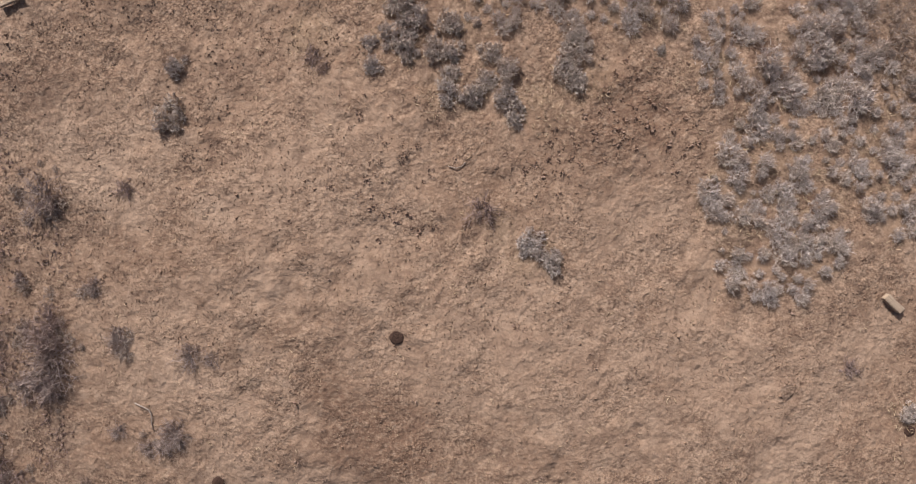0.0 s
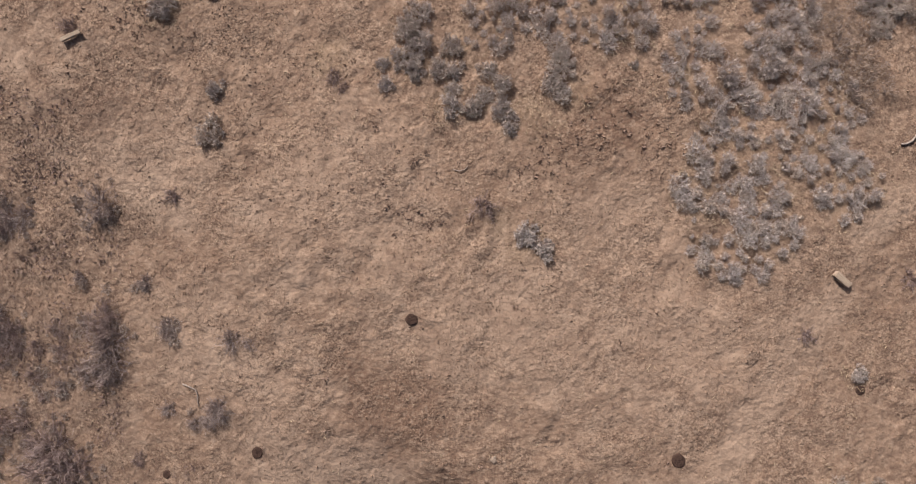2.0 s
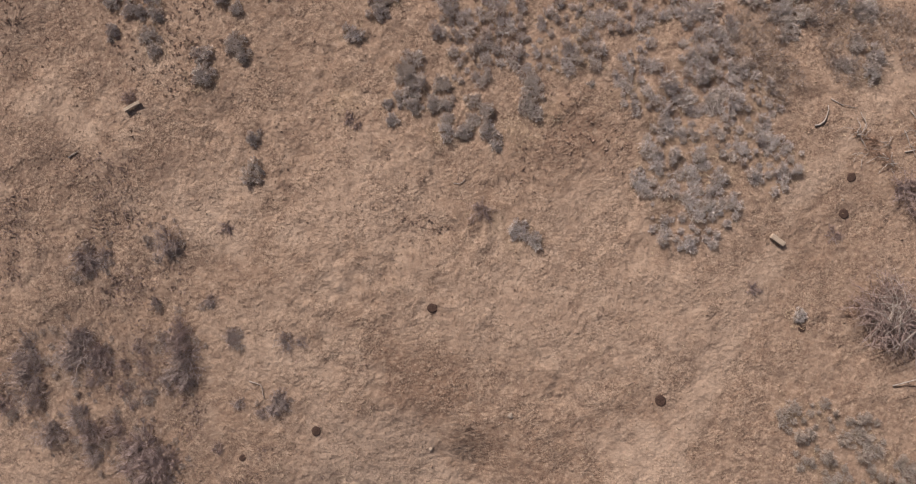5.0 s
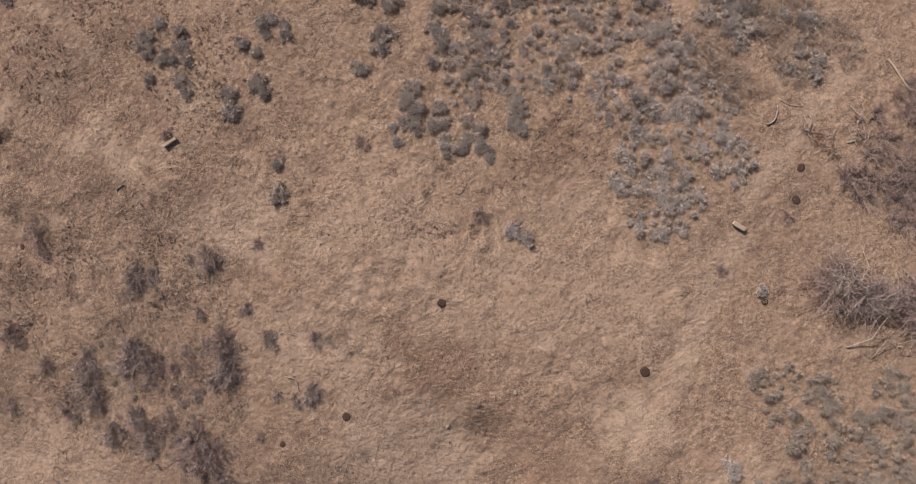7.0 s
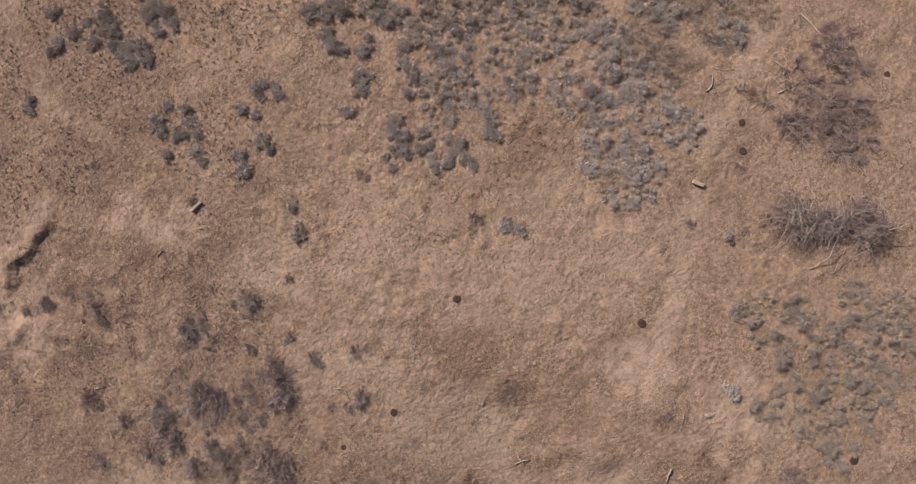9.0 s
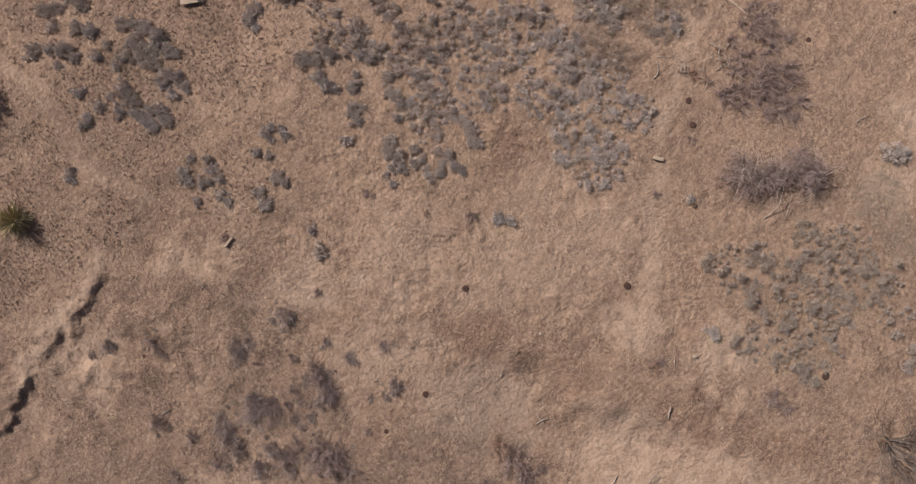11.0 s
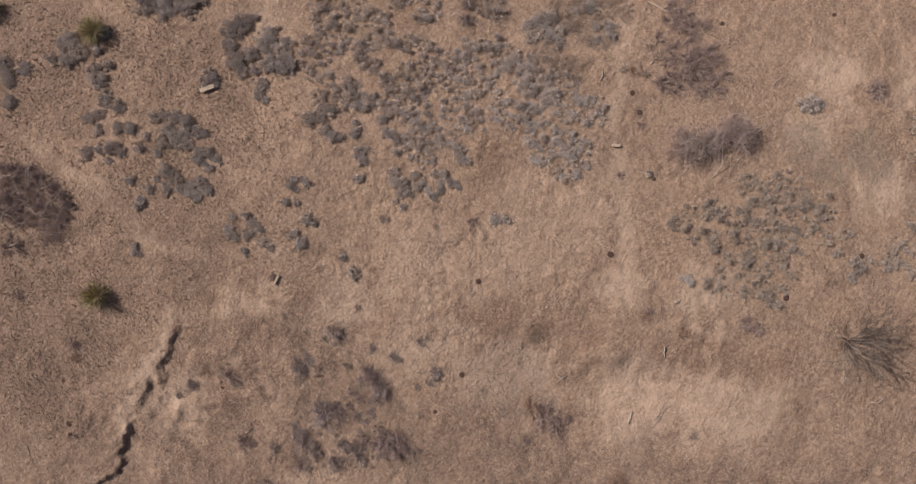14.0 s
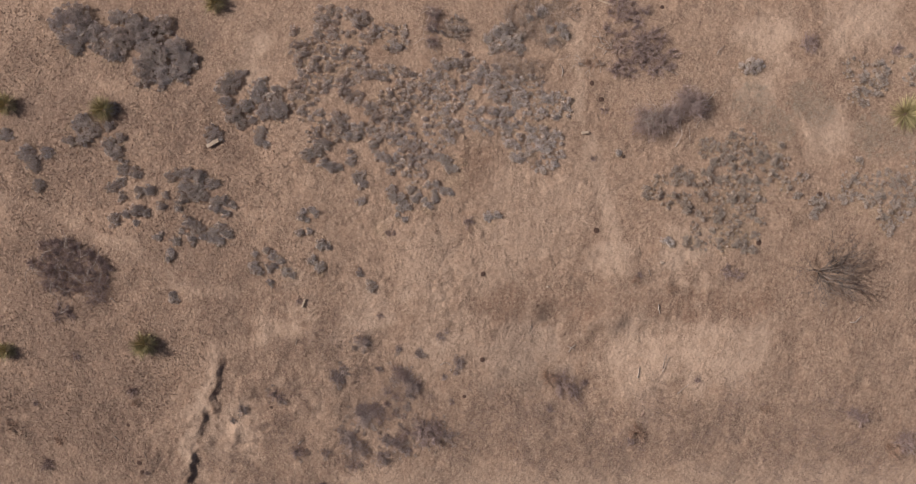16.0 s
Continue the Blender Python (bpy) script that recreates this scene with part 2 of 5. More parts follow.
SAGE_MIDDLE = [
    (-2.6, 10.26, 0.36), (-2.12, 9.96, 0.4), (-1.53, 9.94, 0.36), (-2.31, 9.19, 0.33), (-2.22, 8.68, 0.31),
    (-1.93, 8.3, 0.22), (-1.2, 8.02, 0.31), (-0.86, 8.47, 0.18), (-0.18, 9.12, 0.29), (0.16, 8.73, 0.29),
    (0.7, 8.89, 0.25), (0.47, 9.24, 0.22), (-1.57, 7.09, 0.36), (-1.79, 6.64, 0.31), (-1.92, 7.11, 0.18),
    (0.32, 7.6, 0.27), (0.08, 6.98, 0.29), (-1.03, 5.05, 0.29), (-1.26, 4.66, 0.33), (-0.97, 4.3, 0.27),
    (-1.34, 3.96, 0.31), (-1.85, 3.88, 0.18), (-1.08, 3.69, 0.22), (-1.79, 3.41, 0.2),
]
SAGE_CENTRE = [
    (-0.22, 4.24, 0.27), (-0.51, 3.75, 0.27), (-0.13, 3.68, 0.22), (-0.19, 3.21, 0.22), (0.59, 3.68, 0.22),
    (0.92, 3.29, 0.27), (0.57, 3.03, 0.22), (0.94, 2.76, 0.27), (1.13, 2.32, 0.22), (-0.24, 2.8, 0.25),
    (0.22, 2.73, 0.25), (2.36, 3.62, 0.29), (2.11, 3.3, 0.25), (2.38, 3.07, 0.27), (2.44, 3.95, 0.22),
    (1.42, -0.25, 0.29), (1.82, -0.58, 0.25), (4.09, 3.74, 0.11),
]
THICKET_WEST = [
    (1.16, 8.21, 0.4), (1.71, 8.37, 0.31), (2.28, 8.29, 0.31), (2.85, 8.21, 0.36), (3.25, 7.67, 0.36),
    (2.7, 7.5, 0.36), (2.06, 7.74, 0.31), (1.31, 7.65, 0.36), (0.62, 7.43, 0.31), (1.1, 7.11, 0.36),
    (1.85, 7.19, 0.4), (2.44, 6.84, 0.36), (3.29, 7.15, 0.36), (2.96, 6.65, 0.31), (3.99, 7.39, 0.4),
    (4.39, 6.86, 0.4), (3.74, 6.47, 0.36), (4.33, 6.12, 0.4), (4.83, 7.34, 0.36), (5.38, 6.88, 0.4),
    (4.89, 6.29, 0.36), (5.03, 5.73, 0.4), (5.62, 6.27, 0.4), (6.16, 6.97, 0.4), (5.13, 5.39, 0.27),
    (4.36, 5.6, 0.22), (3.23, 5.79, 0.36), (3.73, 5.84, 0.27), (4.08, 5.21, 0.31), (4.02, 4.75, 0.36),
    (4.29, 4.52, 0.27), (3.36, 4.63, 0.36), (2.93, 5.04, 0.31), (2.93, 5.66, 0.22),
]
THICKET_EDGE = [
    (2.43, 4.39, 0.27), (3.08, 4.51, 0.22), (0.5, 6.51, 0.31), (0.83, 6.13, 0.27), (0, 5.86, 0.27),
    (0.42, 5.69, 0.27), (0.94, 5.47, 0.31), (1.39, 5.41, 0.27), (1.79, 4.89, 0.31), (2.14, 4.87, 0.18),
    (0.31, 5.12, 0.27), (0.89, 4.76, 0.31), (1.25, 6.57, 0.31), (1.72, 6.25, 0.31), (2.1, 5.98, 0.31),
    (1.66, 5.79, 0.27), (1.29, 6.06, 0.22), (0.32, 4.51, 0.2), (0.83, 4.3, 0.22), (2.37, 5.15, 0.22),
]
THICKET_EAST_ROWS = [
    (7.36, 6.26, 0.4), (7.82, 6.2, 0.36), (7.95, 5.63, 0.31), (6.85, 5.94, 0.36), (7.12, 5.44, 0.31),
    (6.4, 5.47, 0.4), (5.9, 5.16, 0.36), (6.48, 4.8, 0.31), (7.37, 4.58, 0.31), (7.88, 4.89, 0.31),
    (8.3, 4.99, 0.27), (8.16, 4.4, 0.27), (7.56, 4.14, 0.31), (6.9, 4.02, 0.31), (7.23, 3.65, 0.31),
    (7.75, 3.7, 0.27), (5.79, 4.32, 0.31), (5.38, 4.22, 0.31), (5.1, 3.84, 0.27), (5.32, 3.5, 0.31),
    (5.37, 3, 0.31), (6.14, 2.82, 0.27), (8.37, 3.7, 0.31), (8.75, 3.43, 0.36), (8.09, 3.06, 0.31),
    (8.57, 2.75, 0.36), (9.13, 2.9, 0.36), (9.36, 2.57, 0.27), (8.85, 2.27, 0.31), (6.63, 3.38, 0.27),
    (6.91, 2.9, 0.31), (7.45, 2.7, 0.31),
]
THICKET_MOUND = [
    (7.77, 2.32, 0.31), (7.73, 3.08, 0.27), (7.99, 1.98, 0.31), (8.51, 1.78, 0.31), (9.03, 1.83, 0.22),
    (7.7, 1.6, 0.22), (9.38, 1.2, 0.36), (8.98, 0.86, 0.36), (9.4, 0.7, 0.36), (9.71, 0.58, 0.22),
    (9.11, 0.32, 0.36), (8.58, 0.53, 0.27), (8.2, 1.04, 0.31), (7.97, 1.38, 0.27), (8.44, 1.32, 0.27),
    (9.65, 0.97, 0.27),
]
THICKET_RING = [
    (5.89, 2.09, 0.25), (5.57, 1.71, 0.22), (6.34, 2.13, 0.25), (6.77, 1.97, 0.25), (7.05, 1.62, 0.25),
    (7.02, 1.14, 0.22), (6.75, 0.77, 0.22), (6.33, 0.64, 0.22), (6.02, 0.76, 0.2), (5.65, 1.32, 0.18),
    (5.37, 0.94, 0.27), (5.13, 0.63, 0.25), (5.88, 0.14, 0.22), (5.51, 0.12, 0.2), (6.13, 1.32, 0.16),
    (7.07, 0.39, 0.29), (6.69, 0.06, 0.31), (7.21, -0.14, 0.33), (7.43, -0.47, 0.31), (7.37, 0.52, 0.2),
    (7.67, -0.2, 0.2), (7.1, -0.7, 0.31), (6.58, -0.5, 0.31), (6.72, -1.03, 0.27), (6.1, -0.79, 0.29),
    (5.59, -0.58, 0.27), (5.67, -0.97, 0.18), (6.18, -1.18, 0.22), (5.98, -1.38, 0.16),
]
THICKET_NORTH = [
    (2.66, 15.33, 0.48), (1.87, 14.85, 0.41), (2.59, 14.56, 0.55), (3.31, 14.25, 0.48), (3.95, 13.64, 0.48),
    (4.51, 12.97, 0.31), (2.98, 13.49, 0.55), (3.54, 12.82, 0.48), (3.96, 12.03, 0.34), (1.41, 13.97, 0.48),
    (1.83, 13.17, 0.55), (2.53, 12.62, 0.48), (3.22, 12.07, 0.48), (0.96, 13.09, 0.48), (0.12, 13.26, 0.48),
    (1.03, 12.45, 0.41), (1.74, 12.15, 0.34), (2.02, 11.7, 0.34), (2.76, 11.21, 0.34), (3.59, 10.78, 0.41),
    (5.71, 11.92, 0.31), (6.3, 11.5, 0.31), (6.86, 10.83, 0.27), (4.87, 12.36, 0.24), (5.21, 11.95, 0.24),
    (5.67, 10.82, 0.31), (6.16, 10.23, 0.27), (4.12, 9.86, 0.44), (4.7, 9.45, 0.34), (-0.41, 12.8, 0.48),
    (0.16, 12.39, 0.41), (1.62, 10.9, 0.38),
]
THICKET_FAR = [
    (1.93, 10.25, 0.34), (4.11, 8.48, 0.41), (5.06, 8.16, 0.44), (6.14, 7.7, 0.41), (8.64, 8.67, 0.41),
    (8.83, 8.15, 0.34), (9.29, 8.76, 0.31), (7.02, 7.31, 0.41), (7.68, 6.96, 0.34), (5.48, 7.38, 0.38),
    (4.45, 14.89, 0.62), (4.88, 14.84, 0.41), (5.65, 13.73, 0.44), (5.57, 13.2, 0.38), (5.89, 12.69, 0.27),
    (-1.39, 10.56, 0.48), (-0.74, 10, 0.48), (0.02, 9.97, 0.41), (0.53, 8.36, 0.27), (-0.86, 11.95, 0.34),
    (-0.44, 11.17, 0.34), (1.83, 9.26, 0.34), (3.03, 8.93, 0.41),
]
SAGE_NORTH_EAST = [
    (10.3, 6.19, 0.51), (10.92, 6.02, 0.38), (10.8, 5.17, 0.38), (10.38, 4.69, 0.31), (9.39, 5.9, 0.38),
    (9.63, 6.54, 0.31), (10.14, 5.39, 0.44), (13.02, 3.67, 0.31), (12.72, 3.17, 0.31), (12.43, 4.1, 0.27),
    (11.95, 3.5, 0.24), (12.98, 5.2, 0.41), (12.22, 5.5, 0.27), (18.18, -6.53, 0.55), (18.72, -6.78, 0.27),
    (9.18, -3.77, 0.21), (7.03, -9.16, 0.27), (7.03, -9.48, 0.21), (10.43, 5.49, 0.25),
]
LOW_SAGE = [
    (8.57, -6.66, 0.34), (9.41, -6.62, 0.31), (8.82, -7.66, 0.31), (10.44, -7.31, 0.41), (9.48, -8.29, 0.31),
    (9.17, -8.77, 0.21), (12.72, -7.65, 0.48), (12.88, -8.38, 0.48), (13.84, -8.47, 0.48), (14.41, -8.89, 0.48),
    (14.33, -9.59, 0.41), (13.15, -9.24, 0.41), (13.55, -9.99, 0.41), (11.3, -8.35, 0.41), (10.66, -8.65, 0.34),
    (11.23, -9.06, 0.41), (11.27, -9.91, 0.48), (12.35, -9.88, 0.48), (12.53, -10.62, 0.48), (12.36, -11.48, 0.34),
    (11.55, -10.77, 0.41), (10.2, -9.69, 0.48), (10.04, -10.28, 0.41), (9.59, -9.75, 0.27), (10.48, -10.8, 0.41),
    (10.84, -11.24, 0.34), (11.36, -11.71, 0.27), (9.84, -11.11, 0.41), (10.46, -11.48, 0.27),
]
LOW_SAGE_SOUTH = [
    (8.62, -9.9, 0.27), (7.87, -10.32, 0.31), (8.06, -10.82, 0.27), (9.1, -11.28, 0.41), (9.03, -11.98, 0.41),
    (9.85, -12.18, 0.38), (9.79, -12.9, 0.31), (11.26, -12.54, 0.24), (10.53, -12.72, 0.27), (14.67, -10.81, 0.44),
    (14.86, -11.3, 0.27), (15.18, -10.62, 0.27), (14.62, -10.21, 0.38), (14.13, -11.76, 0.27), (13.77, -12.39, 0.27),
    (13.29, -11.28, 0.27), (13.92, -10.97, 0.27),
]
LOW_SAGE_FAR = [
    (22.18, -11.06, 0.38), (22.52, -11.46, 0.31), (21.48, -11.33, 0.27), (22.07, -12.01, 0.27), (22.21, -12.75, 0.31),
    (22.46, -13.32, 0.27), (21.63, -12.32, 0.27), (21.08, -12.49, 0.38), (20.89, -12.93, 0.24), (20.59, -12.19, 0.24),
    (23.02, -12.6, 0.31), (23.59, -12.83, 0.21), (23.25, -12.03, 0.24), (21.91, -13.2, 0.24), (16.46, -15.06, 0.44),
    (15.82, -15.36, 0.38), (16.88, -15.57, 0.38), (16.32, -16.23, 0.44), (17.12, -16.4, 0.44), (16.57, -17.06, 0.38),
    (17.48, -17.37, 0.44), (18.46, -17.48, 0.38), (19.23, -17.34, 0.34), (17.87, -18.36, 0.38), (17.81, -15.9, 0.27),
    (18.09, -16.5, 0.31), (15.58, -16.4, 0.31),
]
LOW_SAGE_FAR_SOUTH = [
    (15.95, -17.37, 0.27), (16.71, -18.02, 0.31), (17.13, -18.78, 0.27), (17.58, -14.82, 0.27), (16.55, -18.62, 0.31),
    (15.87, -18.33, 0.31), (14.32, -14.36, 0.31), (14.89, -14.78, 0.24), (13.69, -14.66, 0.21), (14.72, -12.72, 0.24),
    (24.38, -13.7, 0.44), (23.62, -14.19, 0.34), (13.85, -13.27, 0.17),
]
DEAD_WEST = [
    (-12.55, -1.93, 0.53), (-11.85, -2.4, 0.38), (-12.98, -2.52, 0.33), (-9.13, -2.03, 0.44), (-9.06, -2.77, 0.47),
    (-9.2, -3.57, 0.33), (-9.65, -2.25, 0.24), (-10.5, -2.38, 0.21), (-11.14, -2.84, 0.18), (-10.4, -2.96, 0.21),
    (-11.28, -3.57, 0.21), (-11.06, -4.14, 0.15), (-10.53, -3.84, 0.18), (-10.83, -5.54, 0.62), (-10.21, -5.99, 0.38),
    (-11.57, -5.95, 0.38), (-12.87, -4.41, 0.5), (-11.78, -4.77, 0.36), (-12.71, -5.61, 0.41), (-7.43, -2.43, 0.21),
    (-6.25, -4.46, 0.36), (-6.86, -4.77, 0.21), (-7.58, -4.43, 0.21), (-7.96, -1.2, 0.21), (-5.8, -2.65, 0.27),
    (-5.32, -2.74, 0.18), (-9.74, -1.07, 0.18), (-12.18, -3.21, 0.27),
]
DEAD_NEAR = [
    (0.42, 0.46, 0.36), (10.61, -1.53, 0.22), (7.97, -2.81, 0.2), (-3.04, 3.6, 0.22), (-2.82, 3.33, 0.16),
    (-9.49, 5.09, 0.27), (-11.71, 0.41, 0.38), (-7.15, 0.93, 0.24), (10.77, -3.75, 0.29),
]
DEAD_SOUTH = [
    (-12.48, -2.27, 0.67), (-11.88, -2.7, 0.4), (-14.35, -2.18, 0.58), (-14.44, -2.94, 0.62), (-14.34, -3.64, 0.36),
    (-9.14, -2.34, 0.49), (-9.14, -3.25, 0.49), (-9.76, -3.51, 0.31), (-10.76, -6.23, 0.76), (-11.35, -5.48, 0.4),
    (-10.26, -6.93, 0.45), (-17.15, -0.58, 0.4), (-15.08, 2.64, 0.45), (-17.2, 3.68, 0.31), (-8.99, 0.75, 0.45),
    (-6.51, -4.72, 0.22), (-6.16, -4.47, 0.18), (-7.44, -2.3, 0.2), (-12.56, -4.9, 0.45), (-14.03, -4.8, 0.49),
    (-15.56, -3.76, 0.4), (-16.1, -1.96, 0.31), (-11.75, 0.62, 0.45), (-11.15, 0.51, 0.31), (-17.92, -3.23, 0.31),
    (-8.48, -5.77, 0.18), (-18.2, 3.67, 0.18),
]
DEAD_FAR = [
    (-3.37, -10.08, 0.75), (-3.63, -9.38, 0.55), (-3.27, -10.92, 0.62), (-2.74, -15.56, 0.55), (-3.38, -15.67, 0.34),
    (6.57, -25.13, 0.62), (6.48, -24.44, 0.48), (7.22, -28.21, 0.82), (6.39, -28.11, 0.55), (21.53, -8.32, 0.75),
    (24.61, -12.54, 0.41), (-2.47, -11.16, 0.27), (3.27, -20.35, 0.34), (7.87, -12.98, 0.41),
    (8.18, -13.61, 0.34), (5.05, -11.2, 0.34), (4.13, -9.29, 0.27), (4.49, -9.2, 0.21), (-5.05, -10.56, 0.27),
    (-20.59, 9.58, 0.41), (-21.11, 9.02, 0.27), (-20.97, 13.45, 0.31), (-27.36, 14.05, 0.41),
    (-26.29, 11.28, 0.31), (-28.08, 10.99, 0.41), (-25.13, 13.76, 0.24), (-24.44, 5.84, 0.17), (2.03, -16.08, 0.24),
]
BRUSH_MATS = [
    (-16.83, 17.36, 0.62), (-18.16, 17.04, 0.62), (-16.86, 18.48, 0.55), (-15.92, 17.63, 0.48), (-18.13, 18.63, 0.48),
    (-15.76, 16.62, 0.68), (-15.71, 15.75, 0.68), (-16.93, 16.39, 0.62), (-16.88, 15.52, 0.62), (-17.11, 14.69, 0.55),
    (-18.02, 16.04, 0.41), (-19.26, 15.59, 0.48), (-16.04, 15.06, 0.41), (-1.09, 20.8, 0.62), (-1.18, 19.74, 0.48),
    (-1.99, 20.42, 0.41),
]
# red-brown bank soil, tinted darker for the slope that faces away from the sun
SHADED_RED_BANK = [
    (-1.37, -4.61, 1.03), (-0.4, -6.05, 1.03), (-2.58, -4.33, 0.75), (1.11, -6.77, 0.62), (3.23, -10.09, 0.85),
    (3.84, -11.37, 1.03), (4.99, -11.94, 0.96), (4.68, -12.91, 0.68), (6.15, -13.85, 1.03), (6.76, -15.12, 1.03),
    (8, -15.79, 0.82), (1.09, -8.36, 0.68), (-2.98, -3.29, 0.68),
]
CRUST = [
    (-16.86, 3.71, 0.51), (-17.05, 2.73, 0.34), (-19.75, 2.84, 0.51), (-19.59, 1.79, 0.4), (-20.13, 3.65, 0.28),
    (-11.59, 5.24, 0.45), (-11.54, 4.33, 0.4), (-11.86, 6.13, 0.28), (-8.41, -3.64, 0.17), (-1.99, -6.71, 0.28),
    (-2.98, -5.86, 0.28), (-0.42, -9.02, 0.23), (-11.74, 5.59, 0.4), (-11.29, 4.79, 0.4), (-10.91, 4.15, 0.31),
    (-12.23, 6.52, 0.27), (-19.14, 2.58, 0.4), (-16.42, 3.9, 0.31), (-7.47, 0.96, 0.56), (-3.76, -3.23, 0.27),
    (0.27, -9.19, 0.27),
]
TANGLE = [
    (12.23, 0.9, 0.46), (12.62, 0.47, 0.34), (13.87, 1.3, 0.3), (13.72, 0.72, 0.3), (11.86, 1.37, 0.23),
]
GREY_MOUNDS = [
    (16.45, 1.8, 0.89), (16.32, 0.79, 0.88), (15.3, -0.12, 0.88), (15.42, -0.93, 0.87), (15.2, -1.86, 0.96),
    (14.07, -0.43, 0.64), (13.59, -0.87, 0.64), (15.06, 0.99, 0.56),
]
BRUSH = [
    (11.64, -3.92, 1.12), (12.82, -4.62, 0.85), (14.1, -5.13, 1.23),
]
DEAD_PILES = [(8.75, 10.05, 0.72), (8.05, 9.6, 0.66), (7.35, 8.95, 0.62)]
YUCCA = [
    (-17.59, 10.65, 0.85), (-11.84, 26.11, 0.77), (-8.3, 21.37, 0.77), (0.82, 20.65, 0.78), (21.69, -15.14, 1.03),
    (-23.5, 16.98, 0.64),
]
DUNG_SPOTS = [
    (-5.28, -5.48, 0.16), (-7.74, -6.13, 0.12), (11.03, -0.96, 0.16), (17.91, -0.26, 0.14), (4.87, -5.63, 0.18),
    (10.36, -13.31, 0.18), (-1.32, -2.19, 0.16), (-15.94, 2.42, 0.1), (11.43, 0.07, 0.15), (23.13, -3.9, 0.13),
    (14.79, -14.23, 0.16), (22.5, -1.14, 0.1), (-11.72, -4.95, 0.1), (-22.63, 8.55, 0.12), (-24.16, 6.58, 0.16),
    (-24.6, 6.1, 0.13), (9.22, -4.1, 0.12),
]
ROCKS = [
    (5.87, -9.74, 0.15), (0.55, -5.59, 0.13), (-1.91, -6.44, 0.11),
]
PALE = [
    (-6.77, 2.09, 1.38), (-11.52, 5.01, 0.87), (-19.02, 3, 1.81), (-12.77, 5.38, 0.7), (-3.89, -1.35, 0.86),
    (-1.13, 15.94, 1.39), (0.44, 16.89, 1.05), (17.54, -7.68, 1.38), (17.47, -11.98, 1.71), (20.88, -6.58, 2.09),
    (24.87, -10.2, 2.8), (1.5, -12.13, 3.45), (-3.2, -7.09, 2.78), (4.55, -16.31, 2.76), (7.53, -10.45, 1.7),
    (4.31, -7.4, 1.36), (-8.54, 2.01, 1.39), (-13.14, 7.76, 0.87), (-8.86, 6.21, 0.86),
]
PALE_NEAR = [
    (-6.15, 0.94, 0.86), (-2.76, 1.88, 0.6), (-4.19, -2.77, 0.87), (-3.32, -4.01, 0.99), (-2.05, -2.48, 0.73),
    (2.53, -3.64, 0.72), (-5.04, -1.04, 0.74), (-2.77, 0.19, 3.63), (4.9, -2.91, 3.1), (-6.16, -3.08, 2.77),
    (1.1, -1.97, 2.88), (4.31, -0.05, 1.91),
]
# pale wash soil, and sunlit scarp edges put into the colour as pale spots
PALE_WASH_LIT_EDGES = [
    (-11.34, 5.41, 0.87), (-10.96, 4.45, 0.58), (-19.74, 3.25, 0.45), (-19.49, 2.25, 0.33), (-18.72, 2.27, 0.27),
    (-20.65, 3.02, 0.27), (-17.06, 3.53, 0.48), (-16.98, 2.92, 0.27), (-14.35, 3, 0.41), (-17.88, 5.92, 0.47),
    (-7.48, 1.53, 0.86), (-6.86, 0.41, 0.72), (-5.41, 0.46, 0.57), (-10.1, 1.91, 0.72), (-9.48, 0.78, 0.58),
    (3.11, -14.82, 1.71), (4.9, -14.6, 1.7), (1.93, -16.2, 1.15), (-1.89, -6.5, 0.43), (-6.06, -2.96, 1.15),
]
# red soil; the spots along the bank also carry its slope's shade in colour
RED = [
    (-14.05, 17.29, 1.73), (-14.48, 10.73, 1.4), (-11.64, 7.35, 1.04), (-12.65, 6.36, 0.7), (1, -8, 1.72),
    (1.93, -9.91, 1.37), (5.33, -12.36, 1.54), (4.87, -13.69, 1.03), (-2.43, -4.17, 1.38), (-2.79, -5.38, 1.55),
    (1.04, 7.24, 0.69), (3.75, 2.35, 1.54), (1.49, 9.43, 0.86), (5, 11.09, 0.77), (-15.53, 6.42, 1.06),
    (-18.28, 7.96, 1.07),
]
LITTER_SOUTH = [
    (-7.65, -10.95, 2.39), (-4.93, -15.71, 2.39), (-0.79, -19.07, 2.39), (2.48, -23.23, 2.39), (-9.1, -7.52, 1.71),
    (-16.71, 0.23, 1.88), (-15.57, -3.48, 2.05), (-10.54, -4.09, 1.54), (-3.84, -12.35, 1.54), (2.16, -19.06, 1.54),
    (5, -27.75, 2.05), (-10.18, -1.07, 1.37), (-20.66, 1.86, 1.54), (-6.14, -8.72, 1.2), (-0.48, -15.39, 1.2),
    (5.99, -23.03, 1.37), (-10.82, 1.98, 1.37), (-14.27, 2.05, 1.2),
]
LITTER = [
    (-6.8, -10.22, 3.9), (-10.9, -7.16, 2.87), (-4.5, -15.3, 3.21), (0.34, -20.42, 3.19), (4.7, -20.95, 2.09),
    (-16.69, 18.82, 2.09), (-18.37, 17.56, 2.1), (-21.58, 13.56, 2.84), (-20.37, 8.7, 2.15), (-26.16, 13.17, 1.81),
    (-10.84, 1.98, 1.75), (-12.53, -1.13, 2.84), (-10.23, -3.84, 2.12), (-13.27, -3.24, 1.57), (-11.76, -4.75, 1.56),
    (-10.16, -3.06, 1.36), (-12.25, -1.89, 1.03),
]
